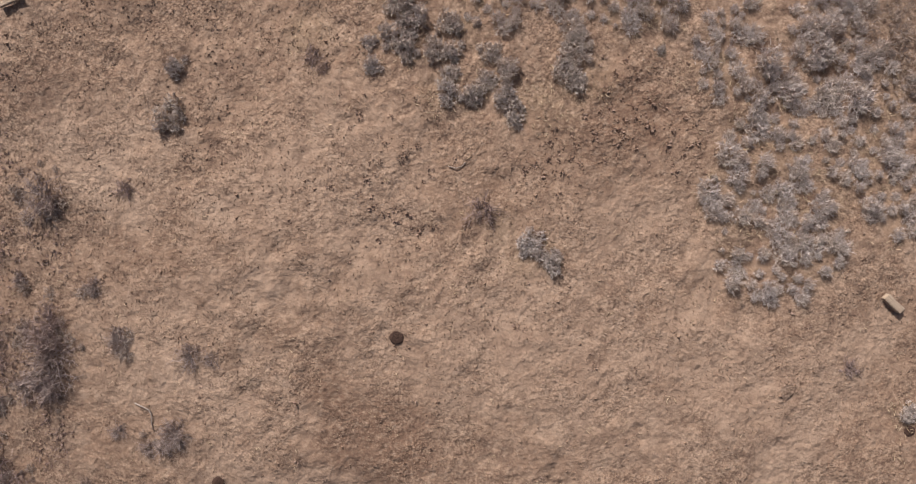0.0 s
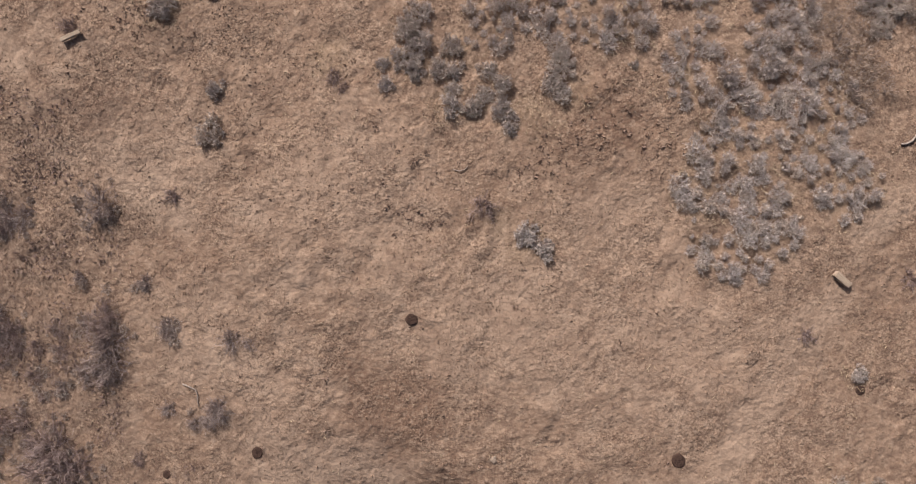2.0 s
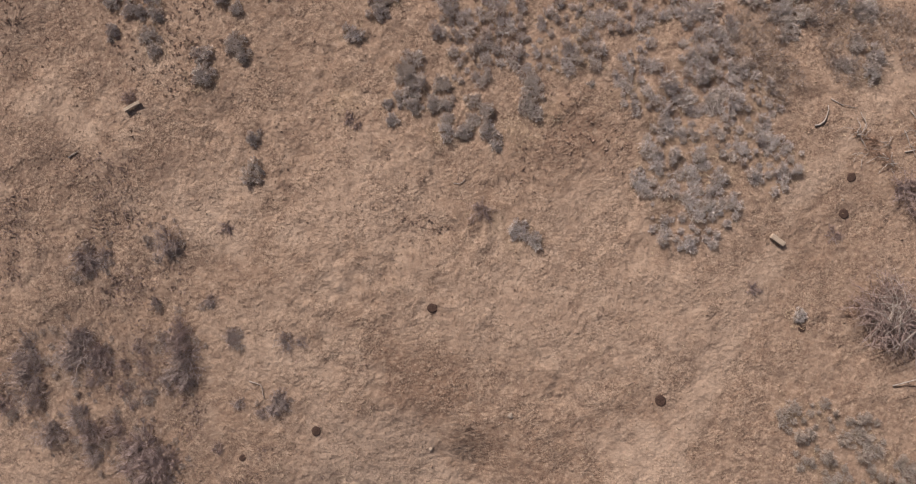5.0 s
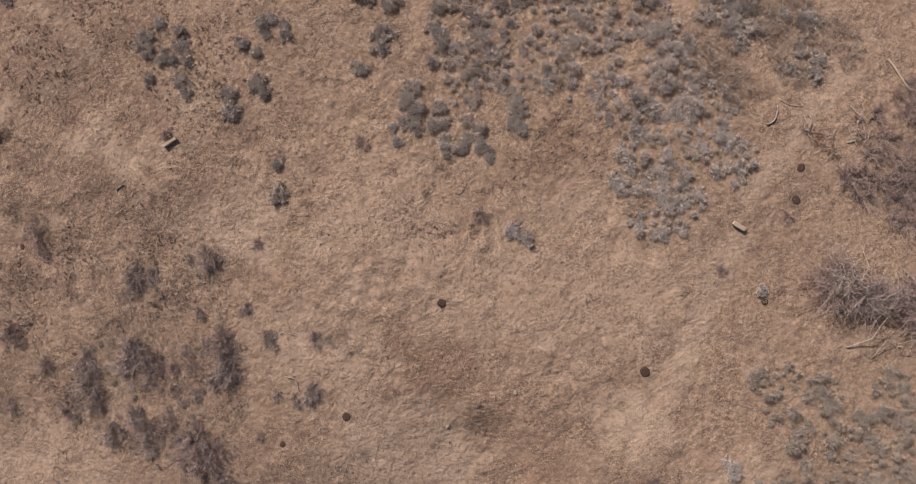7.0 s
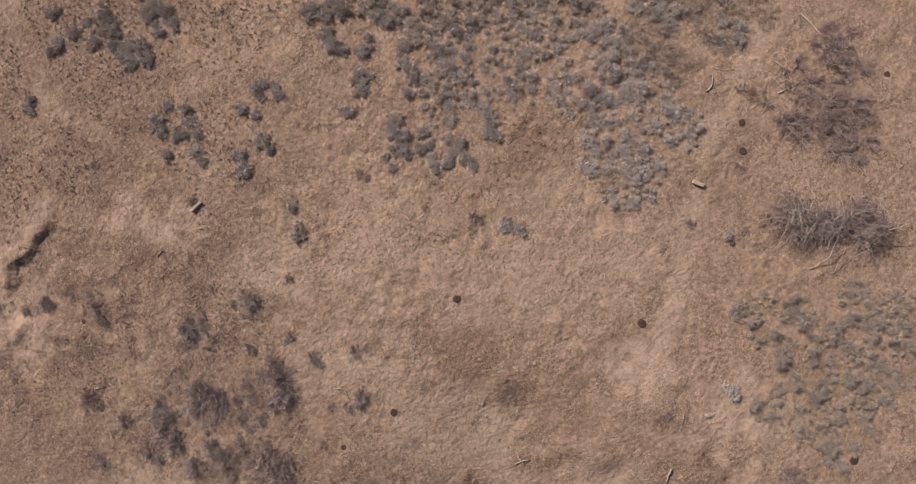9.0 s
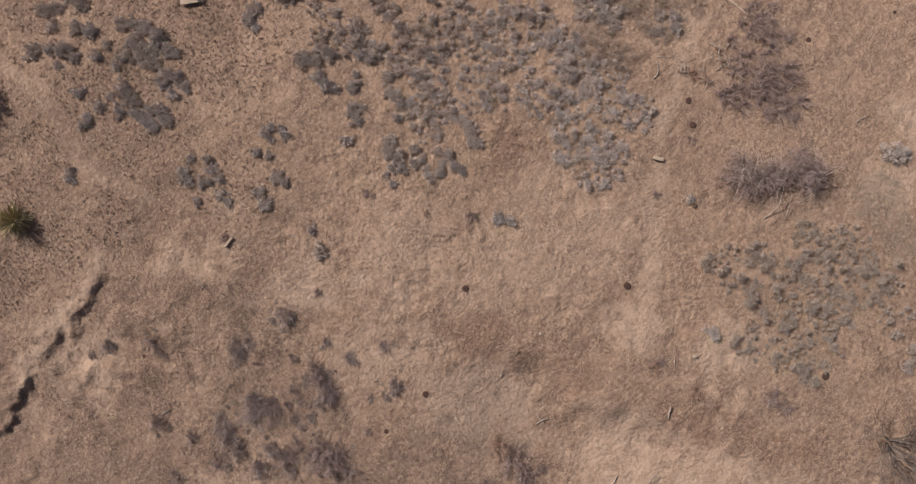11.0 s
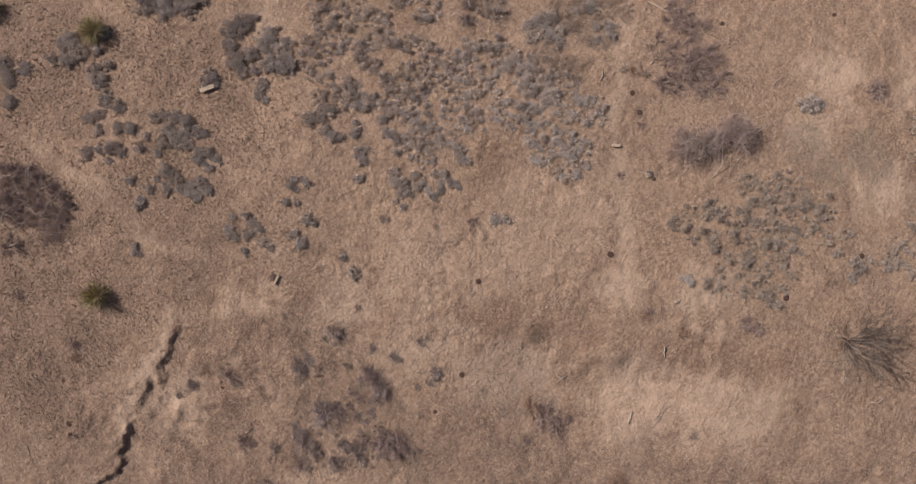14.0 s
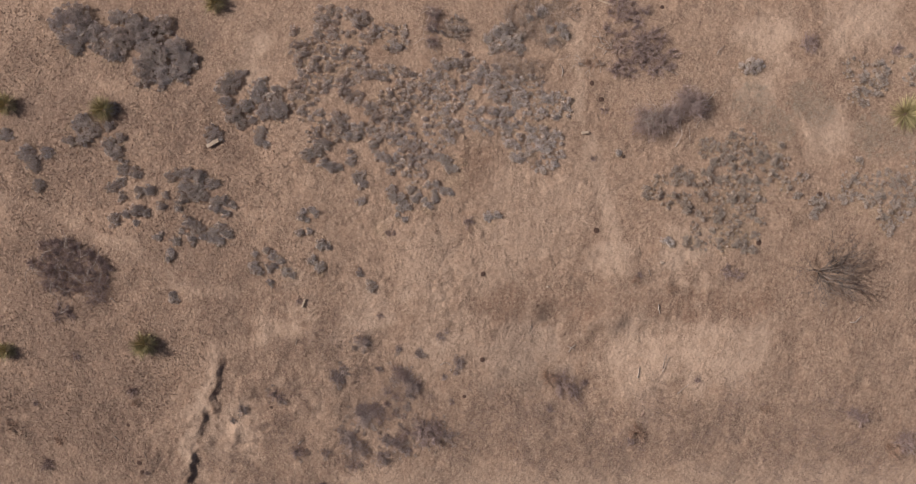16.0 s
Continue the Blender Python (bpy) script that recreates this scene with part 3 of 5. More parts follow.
STRAW = [
    (1.57, 2.7, 0.72), (-3.23, 4.16, 0.48), (0.14, 4.26, 0.72), (6.4, 1.64, 0.72), (7.74, 0.55, 0.72),
    (2.53, 3.31, 0.6), (4.71, 3.2, 0.48), (0.73, 0.19, 0.48), (-0.46, 2.7, 0.48), (5.53, 0.55, 0.6),
    (1.33, -0.53, 0.48),
]
GREEN = [
    (16.46, -8.05, 1.37), (18.72, -10.21, 1.2), (18.59, -11.15, 1.03), (16.36, -9.83, 1.03), (19.65, -14.6, 1.36),
    (20.46, -16.11, 1.02), (12.15, 5.65, 1.41), (12.17, 3.87, 1.05), (13.8, 4.26, 1.06), (9.19, 4.6, 1.04),
    (8.89, 8.42, 0.88), (9.79, 3.31, 0.69),
]
FORBS = [
    (-13.79, 20.23, 2.08), (-12.88, 16.42, 2.08), (-11.85, 11.41, 2.08), (-12.78, 9.8, 1.74), (-7.07, 12.14, 1.72),
    (-4.83, 12.68, 1.72), (-6.67, 17.08, 2.08), (-7, 19.13, 1.74), (-9.02, 9.64, 1.72), (-9.52, 24.98, 2.1),
    (-16.66, 16.61, 2.09), (-22.37, 15.64, 2.13), (-9.44, 7.98, 1.38), (-1.3, 0.91, 1.08), (-1.54, 2.11, 0.72),
    (3.49, 2.59, 1.08), (4.33, 1.75, 0.96), (2.05, 1.74, 0.72),
]
BUNCH = [
    (-13, 20.9, 4.86), (-7.78, 18.43, 3.81), (-11.31, 11.84, 4.15), (-16.61, 17.1, 4.18), (-5.84, 12.27, 3.44),
    (-22.37, 15.64, 4.26), (-18.54, 9.97, 3.54), (-9.35, 27.62, 3.52), (-8.49, 7.39, 1.73), (-9.83, 14.38, 4.83),
    (-23.37, 11.06, 3.24), (-3.77, 13.59, 2.07),
]
BROAD_DARK = [
    (-12.13, 22.58, 6.95), (-18.48, 16.59, 7), (-24.08, 11.9, 6.49), (-11.31, 11.84, 4.5), (-5.21, 16.97, 4.16),
    (-3.31, 22.59, 4.94), (-25.64, 1.83, 4.55), (-21.62, -0.66, 3.9), (-17.99, -2.52, 2.67), (-23.47, 4.94, 2.38),
    (-13.08, 8.3, 2.2), (-14.79, 4.79, 2), (-10.55, 5.95, 1.6), (-12.82, 3.75, 1.5), (-10.62, 8.8, 2), (-9.02, 3.01, 1.2), (-15.91, 2.46, 1.8),
]
BROAD_PALE = [
    (19.51, -8.37, 7.95), (13.9, -18.34, 6.11), (5.06, -15.83, 7.57), (-3.2, -7.09, 5.55), (-6.57, -0.87, 4.16), (4.31, -7.4, 3.07),
    (9.5, -22.5, 7.5), (17.5, -23, 7.5), (24, -15, 7), (26, -6, 6.5), (20.5, 0.5, 5), (25, -23, 8), (2, -24, 6),
]
TRACK_EAST = [
    (13.76, 3.12), (11.52, 1.23), (9.39, -0.64), (8.16, -2.42), (6.74, -4.46), (4.94, -7.08),
]
TRACK_WEST = [
    (-17.89, 25.16), (-15.24, 20.88), (-14.41, 17.45), (-13.42, 14.64), (-13.5, 11.47), (-11.79, 8.35),
]
ROAD = [
    (-24.96, 3.3), (-13.05, -10.08), (-3.02, -21.28), (8.75, -34.59),
]
SCARP = [
    (-15.1, 7.05), (-16.3, 6.15), (-17.6, 5.65), (-18.3, 5.2), (-19.4, 5.5), (-20.4, 5.2), (-21.35, 4.8), (-21.9, 3.9), (-22.85, 3.6),
    (-24.1, 3.4), (-25.4, 3.3), (-26.7, 3.15), (-27.9, 2.9), (-30.6, 2.6),
]
BANK = [
    (-9.3, 3.19), (-6.96, 1.5), (-4.91, -0.4), (-3, -2.4), (-1.33, -4.14), (0.26, -6.84), (2.19, -9.68), (4.86, -12.33),
    (5.78, -14.24),
]

THICKET = THICKET_WEST + THICKET_EDGE + THICKET_EAST_ROWS + THICKET_MOUND + THICKET_RING + THICKET_NORTH + THICKET_FAR
LOW_PATCH = LOW_SAGE + LOW_SAGE_SOUTH + LOW_SAGE_FAR + LOW_SAGE_FAR_SOUTH
SAGE_APART = SAGE_NORTH_WEST + SAGE_PLANKS + SAGE_FAR_WEST + SAGE_WEST + SAGE_RINGS + SAGE_CROSSING + SAGE_MIDDLE + SAGE_CENTRE + SAGE_NORTH_EAST
SAGE_ALL = SAGE_APART + THICKET + LOW_PATCH
# eroded slopes: middle, reach and the way that the rills run, in degrees
RILLS = [(-17.2, 3.6, 1.7, -75), (-19.4, 2.6, 1.9, -45), (-11.4, 5.2, 1.8, -40), (-9.9, 4.3, 1.5, -40), (5.4, -12.6, 2.2, -150), (-7.5, 1.6, 1.6, -60)]


# ---- terrain ----
def lattice(ix, iy, seed):
    h = (ix.astype(np.int64) * 374761393 + iy.astype(np.int64) * 668265263 + seed * 974634777) & 0xFFFFFFFF
    h = ((h ^ (h >> 13)) * 1274126177) & 0xFFFFFFFF
    return ((h ^ (h >> 16)) & 0xFFFF) / 65535.0


def value_noise(x, y, size, seed):
    """Smooth noise from 0 to 1 with lumps of about that size."""
    c, s = math.cos(seed * 1.7), math.sin(seed * 1.7)
    u, v = (c * np.asarray(x) - s * np.asarray(y)) / size, (s * np.asarray(x) + c * np.asarray(y)) / size
    iu, iv = np.floor(u), np.floor(v)
    fu, fv = u - iu, v - iv
    fu, fv = fu * fu * (3 - 2 * fu), fv * fv * (3 - 2 * fv)
    a, b = lattice(iu, iv, seed), lattice(iu + 1, iv, seed)
    c, d = lattice(iu, iv + 1, seed), lattice(iu + 1, iv + 1, seed)
    return (a * (1 - fu) + b * fu) * (1 - fv) + (c * (1 - fu) + d * fu) * fv


def step(v, low, high):
    s = np.clip((v - low) / (high - low), 0, 1)
    return s * s * (3 - 2 * s)


def nearest(x, y, line):
    """Distance to a line of points."""
    best = np.full(np.shape(x), 1e9)
    for (ax, ay), (bx, by) in zip(line, line[1:]):
        dx, dy = bx - ax, by - ay
        f = np.clip(((x - ax) * dx + (y - ay) * dy) / (dx * dx + dy * dy), 0, 1)
        best = np.minimum(best, np.hypot(x - ax - f * dx, y - ay - f * dy))
    return best


def across(x, y, line, inside):
    """Distance across a line that runs one way, positive on the side of the point inside, and metres along it from each end."""
    (ax, ay), (bx, by) = line[0], line[-1]
    length = math.hypot(bx - ax, by - ay)
    ux, uy = (bx - ax) / length, (by - ay) / length
    us = [(px - ax) * ux + (py - ay) * uy for px, py in line]
    vs = [(py - ay) * ux - (px - ax) * uy for px, py in line]
    u, v = (x - ax) * ux + (y - ay) * uy, (y - ay) * ux - (x - ax) * uy
    turn = 1.0 if (inside[1] - ay) * ux - (inside[0] - ax) * uy > 0 else -1.0
    return (v - np.interp(u, us, vs)) * turn, u, length - u


WASH, BELOW_BANK = (-19.1, 2.8), (-4.3, -8.0)


def rills(x, y):
    """Ridges between small gullies that run down the eroded slopes (0 to 1)."""
    out = np.zeros(np.shape(x))
    for cx, cy, reach, way in RILLS:
        near = (np.abs(x - cx) < 1.4 * reach) & (np.abs(y - cy) < 1.4 * reach)
        if np.any(near):
            u, v = x[near] - cx, y[near] - cy
            c, s = math.cos(radians(way)), math.sin(radians(way))
            along, side = c * u + s * v, c * v - s * u
            side = side + 0.5 * (value_noise(u, v, 0.9, 43) - 0.5)
            ridge = 1 - np.abs(2 * value_noise(along / 3.5 + 31.7, side + cx, 0.34, 0) - 1) * (0.5 + value_noise(u, v, 0.5, 49))
            fade = 1 - step(np.hypot(u, v) / reach + 0.5 * (value_noise(u, v, 0.9, 44) - 0.5), 0.45, 1.15)
            out[near] = np.maximum(out[near], np.clip(ridge, 0, 1) ** 1.5 * fade)
    return out


def lip(x, y):
    """The crumbling pale rim above the scarp (0 to 1)."""
    d, start, stop = across(x, y, SCARP, WASH)
    d = d + 1.0 * (value_noise(x, y, 1.3, 3) - 0.5) + 0.5 * (value_noise(x, y, 0.38, 45) - 0.5)
    return step(d, -1.3, -0.45) * (1 - step(d, -0.1, 0.15)) * step(start, -1.5, 1.0) * step(stop, -1.0, 4.0)


def height(x, y):
    x, y = np.asarray(x, float), np.asarray(y, float)
    q = 0.03 * x - 0.0055 * x * x - 0.0033 * y * y - 0.008 * x * y
    z = 4 * np.tanh(q / 4)
    d, start, stop = across(x, y, SCARP, WASH)
    d = d + 1.0 * (value_noise(x, y, 1.3, 3) - 0.5) + 0.55 * (value_noise(x, y, 0.45, 4) - 0.5) + 0.16 * (value_noise(x, y, 0.2, 51) - 0.5)
    ends = step(start, -1.5, 1.0) * step(stop, -1.0, 4.0)
    drop = 0.04 + 0.12 * step(value_noise(x, y, 1.3, 41), 0.35, 0.65)
    z = z - drop * step(d, -0.10, 0.42) * (1 - step(d, 1.2, 8.0)) * ends
    z = z + 0.10 * step(d, -1.1, -0.15) * (1 - step(d, -0.15, 0.1)) * ends * value_noise(x, y, 0.8, 42)
    d, start, stop = across(x, y, BANK, BELOW_BANK)
    d = d + 1.6 * (value_noise(x, y, 2.2, 5) - 0.5) + 0.6 * (value_noise(x, y, 0.8, 13) - 0.5)
    z = z - 0.5 * step(d, -0.5, 2.2) * (1 - step(d, 2.5, 9.0)) * step(start, 9.0, 14.0) * step(stop, 0.0, 6.0)
    z = z + 0.055 * rills(x, y)
    calm = 1 - 0.6 * track(x, y)
    z = z + 0.16 * (value_noise(x, y, 3.1, 6) - 0.5) + 0.05 * (value_noise(x, y, 1.1, 7) - 0.5)
    rough = 0.5 + 0.9 * step(value_noise(x, y, 1.9, 14), 0.3, 0.75)
    near = 1 - step(np.maximum(np.abs(x) / 11.0, np.abs(y) / 6.6), 0.85, 1.0)
    z = z + calm * rough * (0.050 * (value_noise(x, y, 0.62, 46) - 0.5) + 0.044 * (value_noise(x, y, 0.34, 8) - 0.5) + near * (0.020 * (value_noise(x, y, 0.22, 9) - 0.5) + 0.018 * (value_noise(x, y, 0.12, 10) - 0.5)))
    return z


def track(x, y):
    t = np.zeros(np.shape(x))
    for line, half in ((TRACK_EAST, 0.45), (TRACK_WEST, 0.28), (ROAD, 2.2)):
        d = nearest(x, y, line)
        t = np.maximum(t, 1 - step(d + 0.7 * (value_noise(x, y, 1.3, 12) - 0.5) + 0.4 * (value_noise(x, y, 0.4, 15) - 0.5), half * 0.1, half * 1.5))
    return t


def cover(x, y, spots, soft=0.15):
    """How strongly a list of round patches covers each place (0 to 1), with ragged rims."""
    rag = 0.9 * (value_noise(x, y, 1.3, 21) - 0.5) + 0.6 * (value_noise(x, y, 0.45, 22) - 0.5) + 0.4 * (value_noise(x, y, 0.16, 23) - 0.5)
    out = np.zeros(np.shape(x))
    for sx, sy, r in spots:
        near = (np.abs(x - sx) < 2.5 * r) & (np.abs(y - sy) < 2.5 * r)
        if near.any():
            d = np.hypot(x[near] - sx, y[near] - sy) / r + rag[near]
            out[near] = np.maximum(out[near], 1 - step(d, soft, 1.4))
    return out


def axis(bands):
    """Ticks: from, to and spacing of each band, and then on to the horizon both ways."""
    a = [v for start, stop, gap in bands for v in np.arange(start, stop - gap * 0.4, gap)]
    s, low, high = 0.16, [], [bands[-1][1]]
    while high[-1] < 2600:
        s *= 1.35
        high.append(high[-1] + s)
        low.append((low[-1] if low else a[0]) - s)
    return np.array(low[::-1] + a + high)


def mesh_from(name, verts, faces, material, smooth=False):
    me = bpy.data.meshes.new(name)
    me.from_pydata([], [], [])
    verts, faces = np.asarray(verts, np.float32), np.asarray(faces, np.int32)
    me.vertices.add(len(verts))
    me.vertices.foreach_set("co", verts.ravel())
    n = faces.shape[1]
    me.loops.add(faces.size)
    me.loops.foreach_set("vertex_index", faces.ravel())
    me.polygons.add(len(faces))
    me.polygons.foreach_set("loop_start", np.arange(0, faces.size, n, dtype=np.int32))
    me.polygons.foreach_set("use_smooth", np.full(len(faces), smooth))
    me.update(calc_edges=True)
    me.materials.append(material)
    return me


def build_ground():
    xs = axis(((-33, -29, 0.16), (-29, -15, 0.09), (-15, -11, 0.15), (-11, 11, 0.078), (11, 33, 0.16)))
    ys = axis(((-33, -6.6, 0.16), (-6.6, 7.0, 0.078), (7.0, 33, 0.16)))
    gx, gy = np.meshgrid(xs, ys)
    x, y = gx.ravel(), gy.ravel()
    nx, ny = len(xs), len(ys)
    i = np.arange(nx * ny).reshape(ny, nx)
    faces = np.stack([i[:-1, :-1], i[:-1, 1:], i[1:, 1:], i[1:, :-1]], -1).reshape(-1, 4)
    me = mesh_from("ground", np.stack([x, y, height(x, y)], 1), faces, SOIL, True)
    layers = {
        # pale soil; some spots on scarp edges paint in the sun that strikes them
        "pale": (1 - 0.85 * cover(x, y, SHADED_RED_BANK)) * (1 - 0.65 * cover(x, y, BROAD_DARK)) * np.maximum(np.maximum(np.maximum(lip(x, y) * 0.8, rills(x, y) * 0.7), cover(x, y, CRUST) * 0.9), np.maximum(np.maximum(cover(x, y, PALE + PALE_WASH_LIT_EDGES) * 0.85, cover(x, y, PALE_NEAR) * 0.5), track(x, y) * 0.6), cover(x, y, BROAD_PALE) * 0.92),
        # reddish soil, with the shade of the bank's slope put into its colour
        "red": np.maximum(cover(x, y, RED + SHADED_RED_BANK), cover(x, y, BROAD_DARK)),
        "litter": np.maximum(np.maximum(cover(x, y, LITTER) * 0.75, cover(x, y, LITTER_SOUTH) * 0.45) * (0.25 + 0.75 * step(0.6 * value_noise(x, y, 0.8, 47) + 0.4 * value_noise(x, y, 0.3, 48), 0.36, 0.58)), cover(x, y, BROAD_DARK) * 0.65),
        "straw": np.maximum(cover(x, y, STRAW) * 0.8, 0.75 * cover(x, y, [(a, b, r * 1.4) for a, b, r in SAGE_ALL])),
        "herb": cover(x, y, GREEN) * 0.6,
        "duff": np.maximum((0.2 + 0.5 * value_noise(x, y, 0.35, 50)) * cover(x, y, [(a, b, r * 1.3) for a, b, r in DEAD_WEST + DEAD_SOUTH + DEAD_FAR + BRUSH_MATS + DEAD_PILES + GREY_MOUNDS + BRUSH]),
                           0.25 * cover(x, y, [(a, b, r * 1.1) for a, b, r in SAGE_ALL])),
    }
    for name, values in layers.items():
        me.attributes.new(name, "FLOAT", "POINT").data.foreach_set("value", values.astype(np.float32))
    tagged(new("ground", me), "dry reddish-brown bare soil with clods and hoof marks", "ground", kind="structure")


build_ground()


# ---- mesh makers ----
def part(name, me, parent, label=""):
    ob = new(name, me)
    ob.parent = parent
    return tagged(ob, label)


def thing(name, label, category, group="", m=None):
    ob = new(name)
    ob.empty_display_size = 0.2
    if m:
        ob.matrix_world = m
    return tagged(ob, label, category, group)


def ground_at(x, y):
    return float(height(np.array([x]), np.array([y]))[0])


def stand(x, y, scale, turn, flat=1.0, sink=0.02):
    return Matrix.Translation((x, y, ground_at(x, y) - sink)) @ pose(0, 0, 0, 0, 0, turn) @ Matrix.Diagonal((scale, scale, scale * flat, 1))


def unit(v):
    return v / np.maximum(np.linalg.norm(v, axis=-1, keepdims=True), 1e-9)


def leaves(base, way, length, width, rng):
    """Pointed leaves, two triangles each, folded a little along the middle."""
    n = len(base)
    side = unit(np.cross(way, unit(rng.normal(size=(n, 3)))))
    lift = np.cross(side, way)
    length, width = np.broadcast_to(length, n)[:, None], np.broadcast_to(width, n)[:, None]
    mid = base + way * length * 0.55
    v = np.stack([base, mid + side * width + lift * width * 0.4, base + way * length, mid - side * width + lift * width * 0.4], 1).reshape(-1, 3)
    k = np.arange(n)[:, None] * 4
    f = np.concatenate([k + np.array([[0, 1, 2]]), k + np.array([[0, 2, 3]])], 0)
    return v, f


def strands(base, way, length, width, rng):
    """Hair-fine twigs and leaves: one slim triangle each."""
    n = len(base)
    side = unit(np.cross(way, unit(rng.normal(size=(n, 3)))))
    v = np.stack([base - side * width[:, None], base + side * width[:, None], base + way * length[:, None]], 1).reshape(-1, 3)
    return v, np.arange(n * 3).reshape(-1, 3)


def rods(a, b, ra, rb):
    """Three-sided tapering rods from a to b."""
    n = len(a)
    way = unit(b - a)
    ref = np.where(np.abs(way[:, 2:3]) > 0.9, np.array([[1.0, 0, 0]]), np.array([[0, 0, 1.0]]))
    u = unit(np.cross(way, ref))
    w = np.cross(way, u)
    v = []
    for p, r in ((a, ra), (b, rb)):
        for ang in (0.0, 2.094, 4.189):
            v.append(p + (u * math.cos(ang) + w * math.sin(ang)) * np.broadcast_to(r, n)[:, None])
    v = np.stack(v, 1).reshape(-1, 3)
    k = np.arange(n)[:, None] * 6
    f = [k + np.array([[i, (i + 1) % 3, (i + 1) % 3 + 3]]) for i in range(3)] + [k + np.array([[i, (i + 1) % 3 + 3, i + 3]]) for i in range(3)]
    return v, np.concatenate(f, 0)


def join(pieces):
    verts, faces, n = [], [], 0
    for v, f in pieces:
        verts.append(v)
        faces.append(f + n)
        n += len(v)
    return np.concatenate(verts), np.concatenate(faces)


def knob(rng, middle, radius, tall, stems, per, wide):
    """One rounded tuft: stems that spread from its foot, and narrow leaves on them."""
    ang = np.arange(stems) * 2.39996 + rng.uniform(0, 6.283)
    out = np.sqrt((np.arange(stems) + 0.5) / stems) * rng.uniform(0.70, 1.12, stems)
    up = np.sqrt(np.clip(1.06 - (out / 1.12) ** 2, 0.03, None)) * rng.uniform(0.72, 1.15, stems)
    tip = np.stack([np.cos(ang) * out * radius, np.sin(ang) * out * radius, up * tall], 1) + middle
    foot = np.stack([np.cos(ang), np.sin(ang), np.zeros(stems)], 1) * (rng.uniform(0.05, 0.3, stems) * radius)[:, None] + middle
    knee = foot * 0.45 + tip * 0.55
    wood = rods(foot[::3], tip[::3], 0.05 * radius, 0.02 * radius)
    n = stems * per
    base = np.repeat(foot, per, 0) + (np.repeat(tip - foot, per, 0)) * rng.uniform(0.55, 1.0, n)[:, None] + rng.normal(size=(n, 3)) * 0.10 * radius
    base[:, 2] = np.maximum(base[:, 2], 0.02)
    way = unit(np.repeat(unit(tip - knee + np.array([0, 0, 0.2 * tall])), per, 0) + rng.normal(size=(n, 3)) * 0.8)
    return wood, strands(base, way, radius * rng.uniform(0.22, 0.58, n), radius * rng.uniform(0.014, 0.030, n) * wide, rng)


def sage_shape(seed, lobes, stems=18, per=30, wide=1.0):
    """A shrub of unit radius, made of several rounded tufts with gaps between them."""
    rng = np.random.default_rng(seed)
    size = 1.12 / math.sqrt(lobes)
    ang = np.arange(lobes) * 2.39996 + rng.uniform(0, 6.283)
    out = (1 - 0.55 * size) * np.sqrt((np.arange(lobes) + 0.4) / lobes) * rng.uniform(0.80, 1.14, lobes)
    out = out * (0.9 + 0.16 * np.sin(ang * 2 + seed))
    wood, leaf = [], []
    for a, d in zip(ang, out):
        r = size * rng.uniform(0.55, 1.2)
        w, f = knob(rng, np.array([math.cos(a) * d, math.sin(a) * d, 0.0]), r, ((0.34 - 0.14 * d) * rng.uniform(0.6, 1.3) + 0.35 * r) if lobes > 1 else 0.6, stems, per, wide)
        wood.append(w)
        leaf.append(f)
    return join(wood), join(leaf)


def twig_shape(seed, stems, spread=1.0, rise=0.55, thick=1.0, jumble=0.85):
    """A leafless shrub of unit radius: crooked stems that fork into fine twigs."""
    rng = np.random.default_rng(seed)
    lobe = np.arange(stems) % 11
    ang = (np.arange(11) * 0.5712 + rng.uniform(0, 0.6, 11))[lobe] + rng.normal(size=stems) * 0.42
    out = rng.uniform(0.35, 1.0, stems) * rng.uniform(0.6, 1.15, 11)[lobe] * spread
    tip = np.stack([np.cos(ang) * out, np.sin(ang) * out, rise * rng.uniform(0.45, 1.0, stems) * (1.15 - 0.55 * out)], 1)
    foot = np.stack([np.cos(ang), np.sin(ang), np.zeros(stems)], 1) * rng.uniform(0.0, 0.28, stems)[:, None]
    knee = foot * 0.5 + tip * 0.5 + rng.normal(size=(stems, 3)) * 0.06
    knee[:, 2] = np.abs(knee[:, 2]) + 0.05
    main = join([rods(foot, knee, 0.020 * thick, 0.014 * thick), rods(knee, tip, 0.014 * thick, 0.007 * thick)])
    fine = []
    for count, reach, r in ((7, 0.36, 0.0075), (24, 0.26, 0.0070)):
        n = stems * count
        f = rng.uniform(0.15, 1.0, n)[:, None]
        a0, a1, a2 = (np.repeat(p, count, 0) for p in (foot, knee, tip))
        start = (1 - f) ** 2 * a0 + 2 * f * (1 - f) * a1 + f * f * a2 + rng.normal(size=(n, 3)) * (0.02 if count == 7 else 0.11)
        start[:, 2] = np.abs(start[:, 2]) + 0.02
        way = unit(unit(a2 - a0) + rng.normal(size=(n, 3)) * jumble + np.array([0, 0, 0.15]))
        reaches = reach * rng.uniform(0.4, 1.0, n)
        way[:, 2] = np.where(start[:, 2] + way[:, 2] * reaches < 0.02, np.abs(way[:, 2]), way[:, 2])
        if count == 7:
            fine.append(rods(start, start + way * reaches[:, None], r * thick, r * 0.5 * thick))
        else:
            fine.append(strands(start, way, reaches, np.full(n, r * thick), rng))
    return main, join(fine)


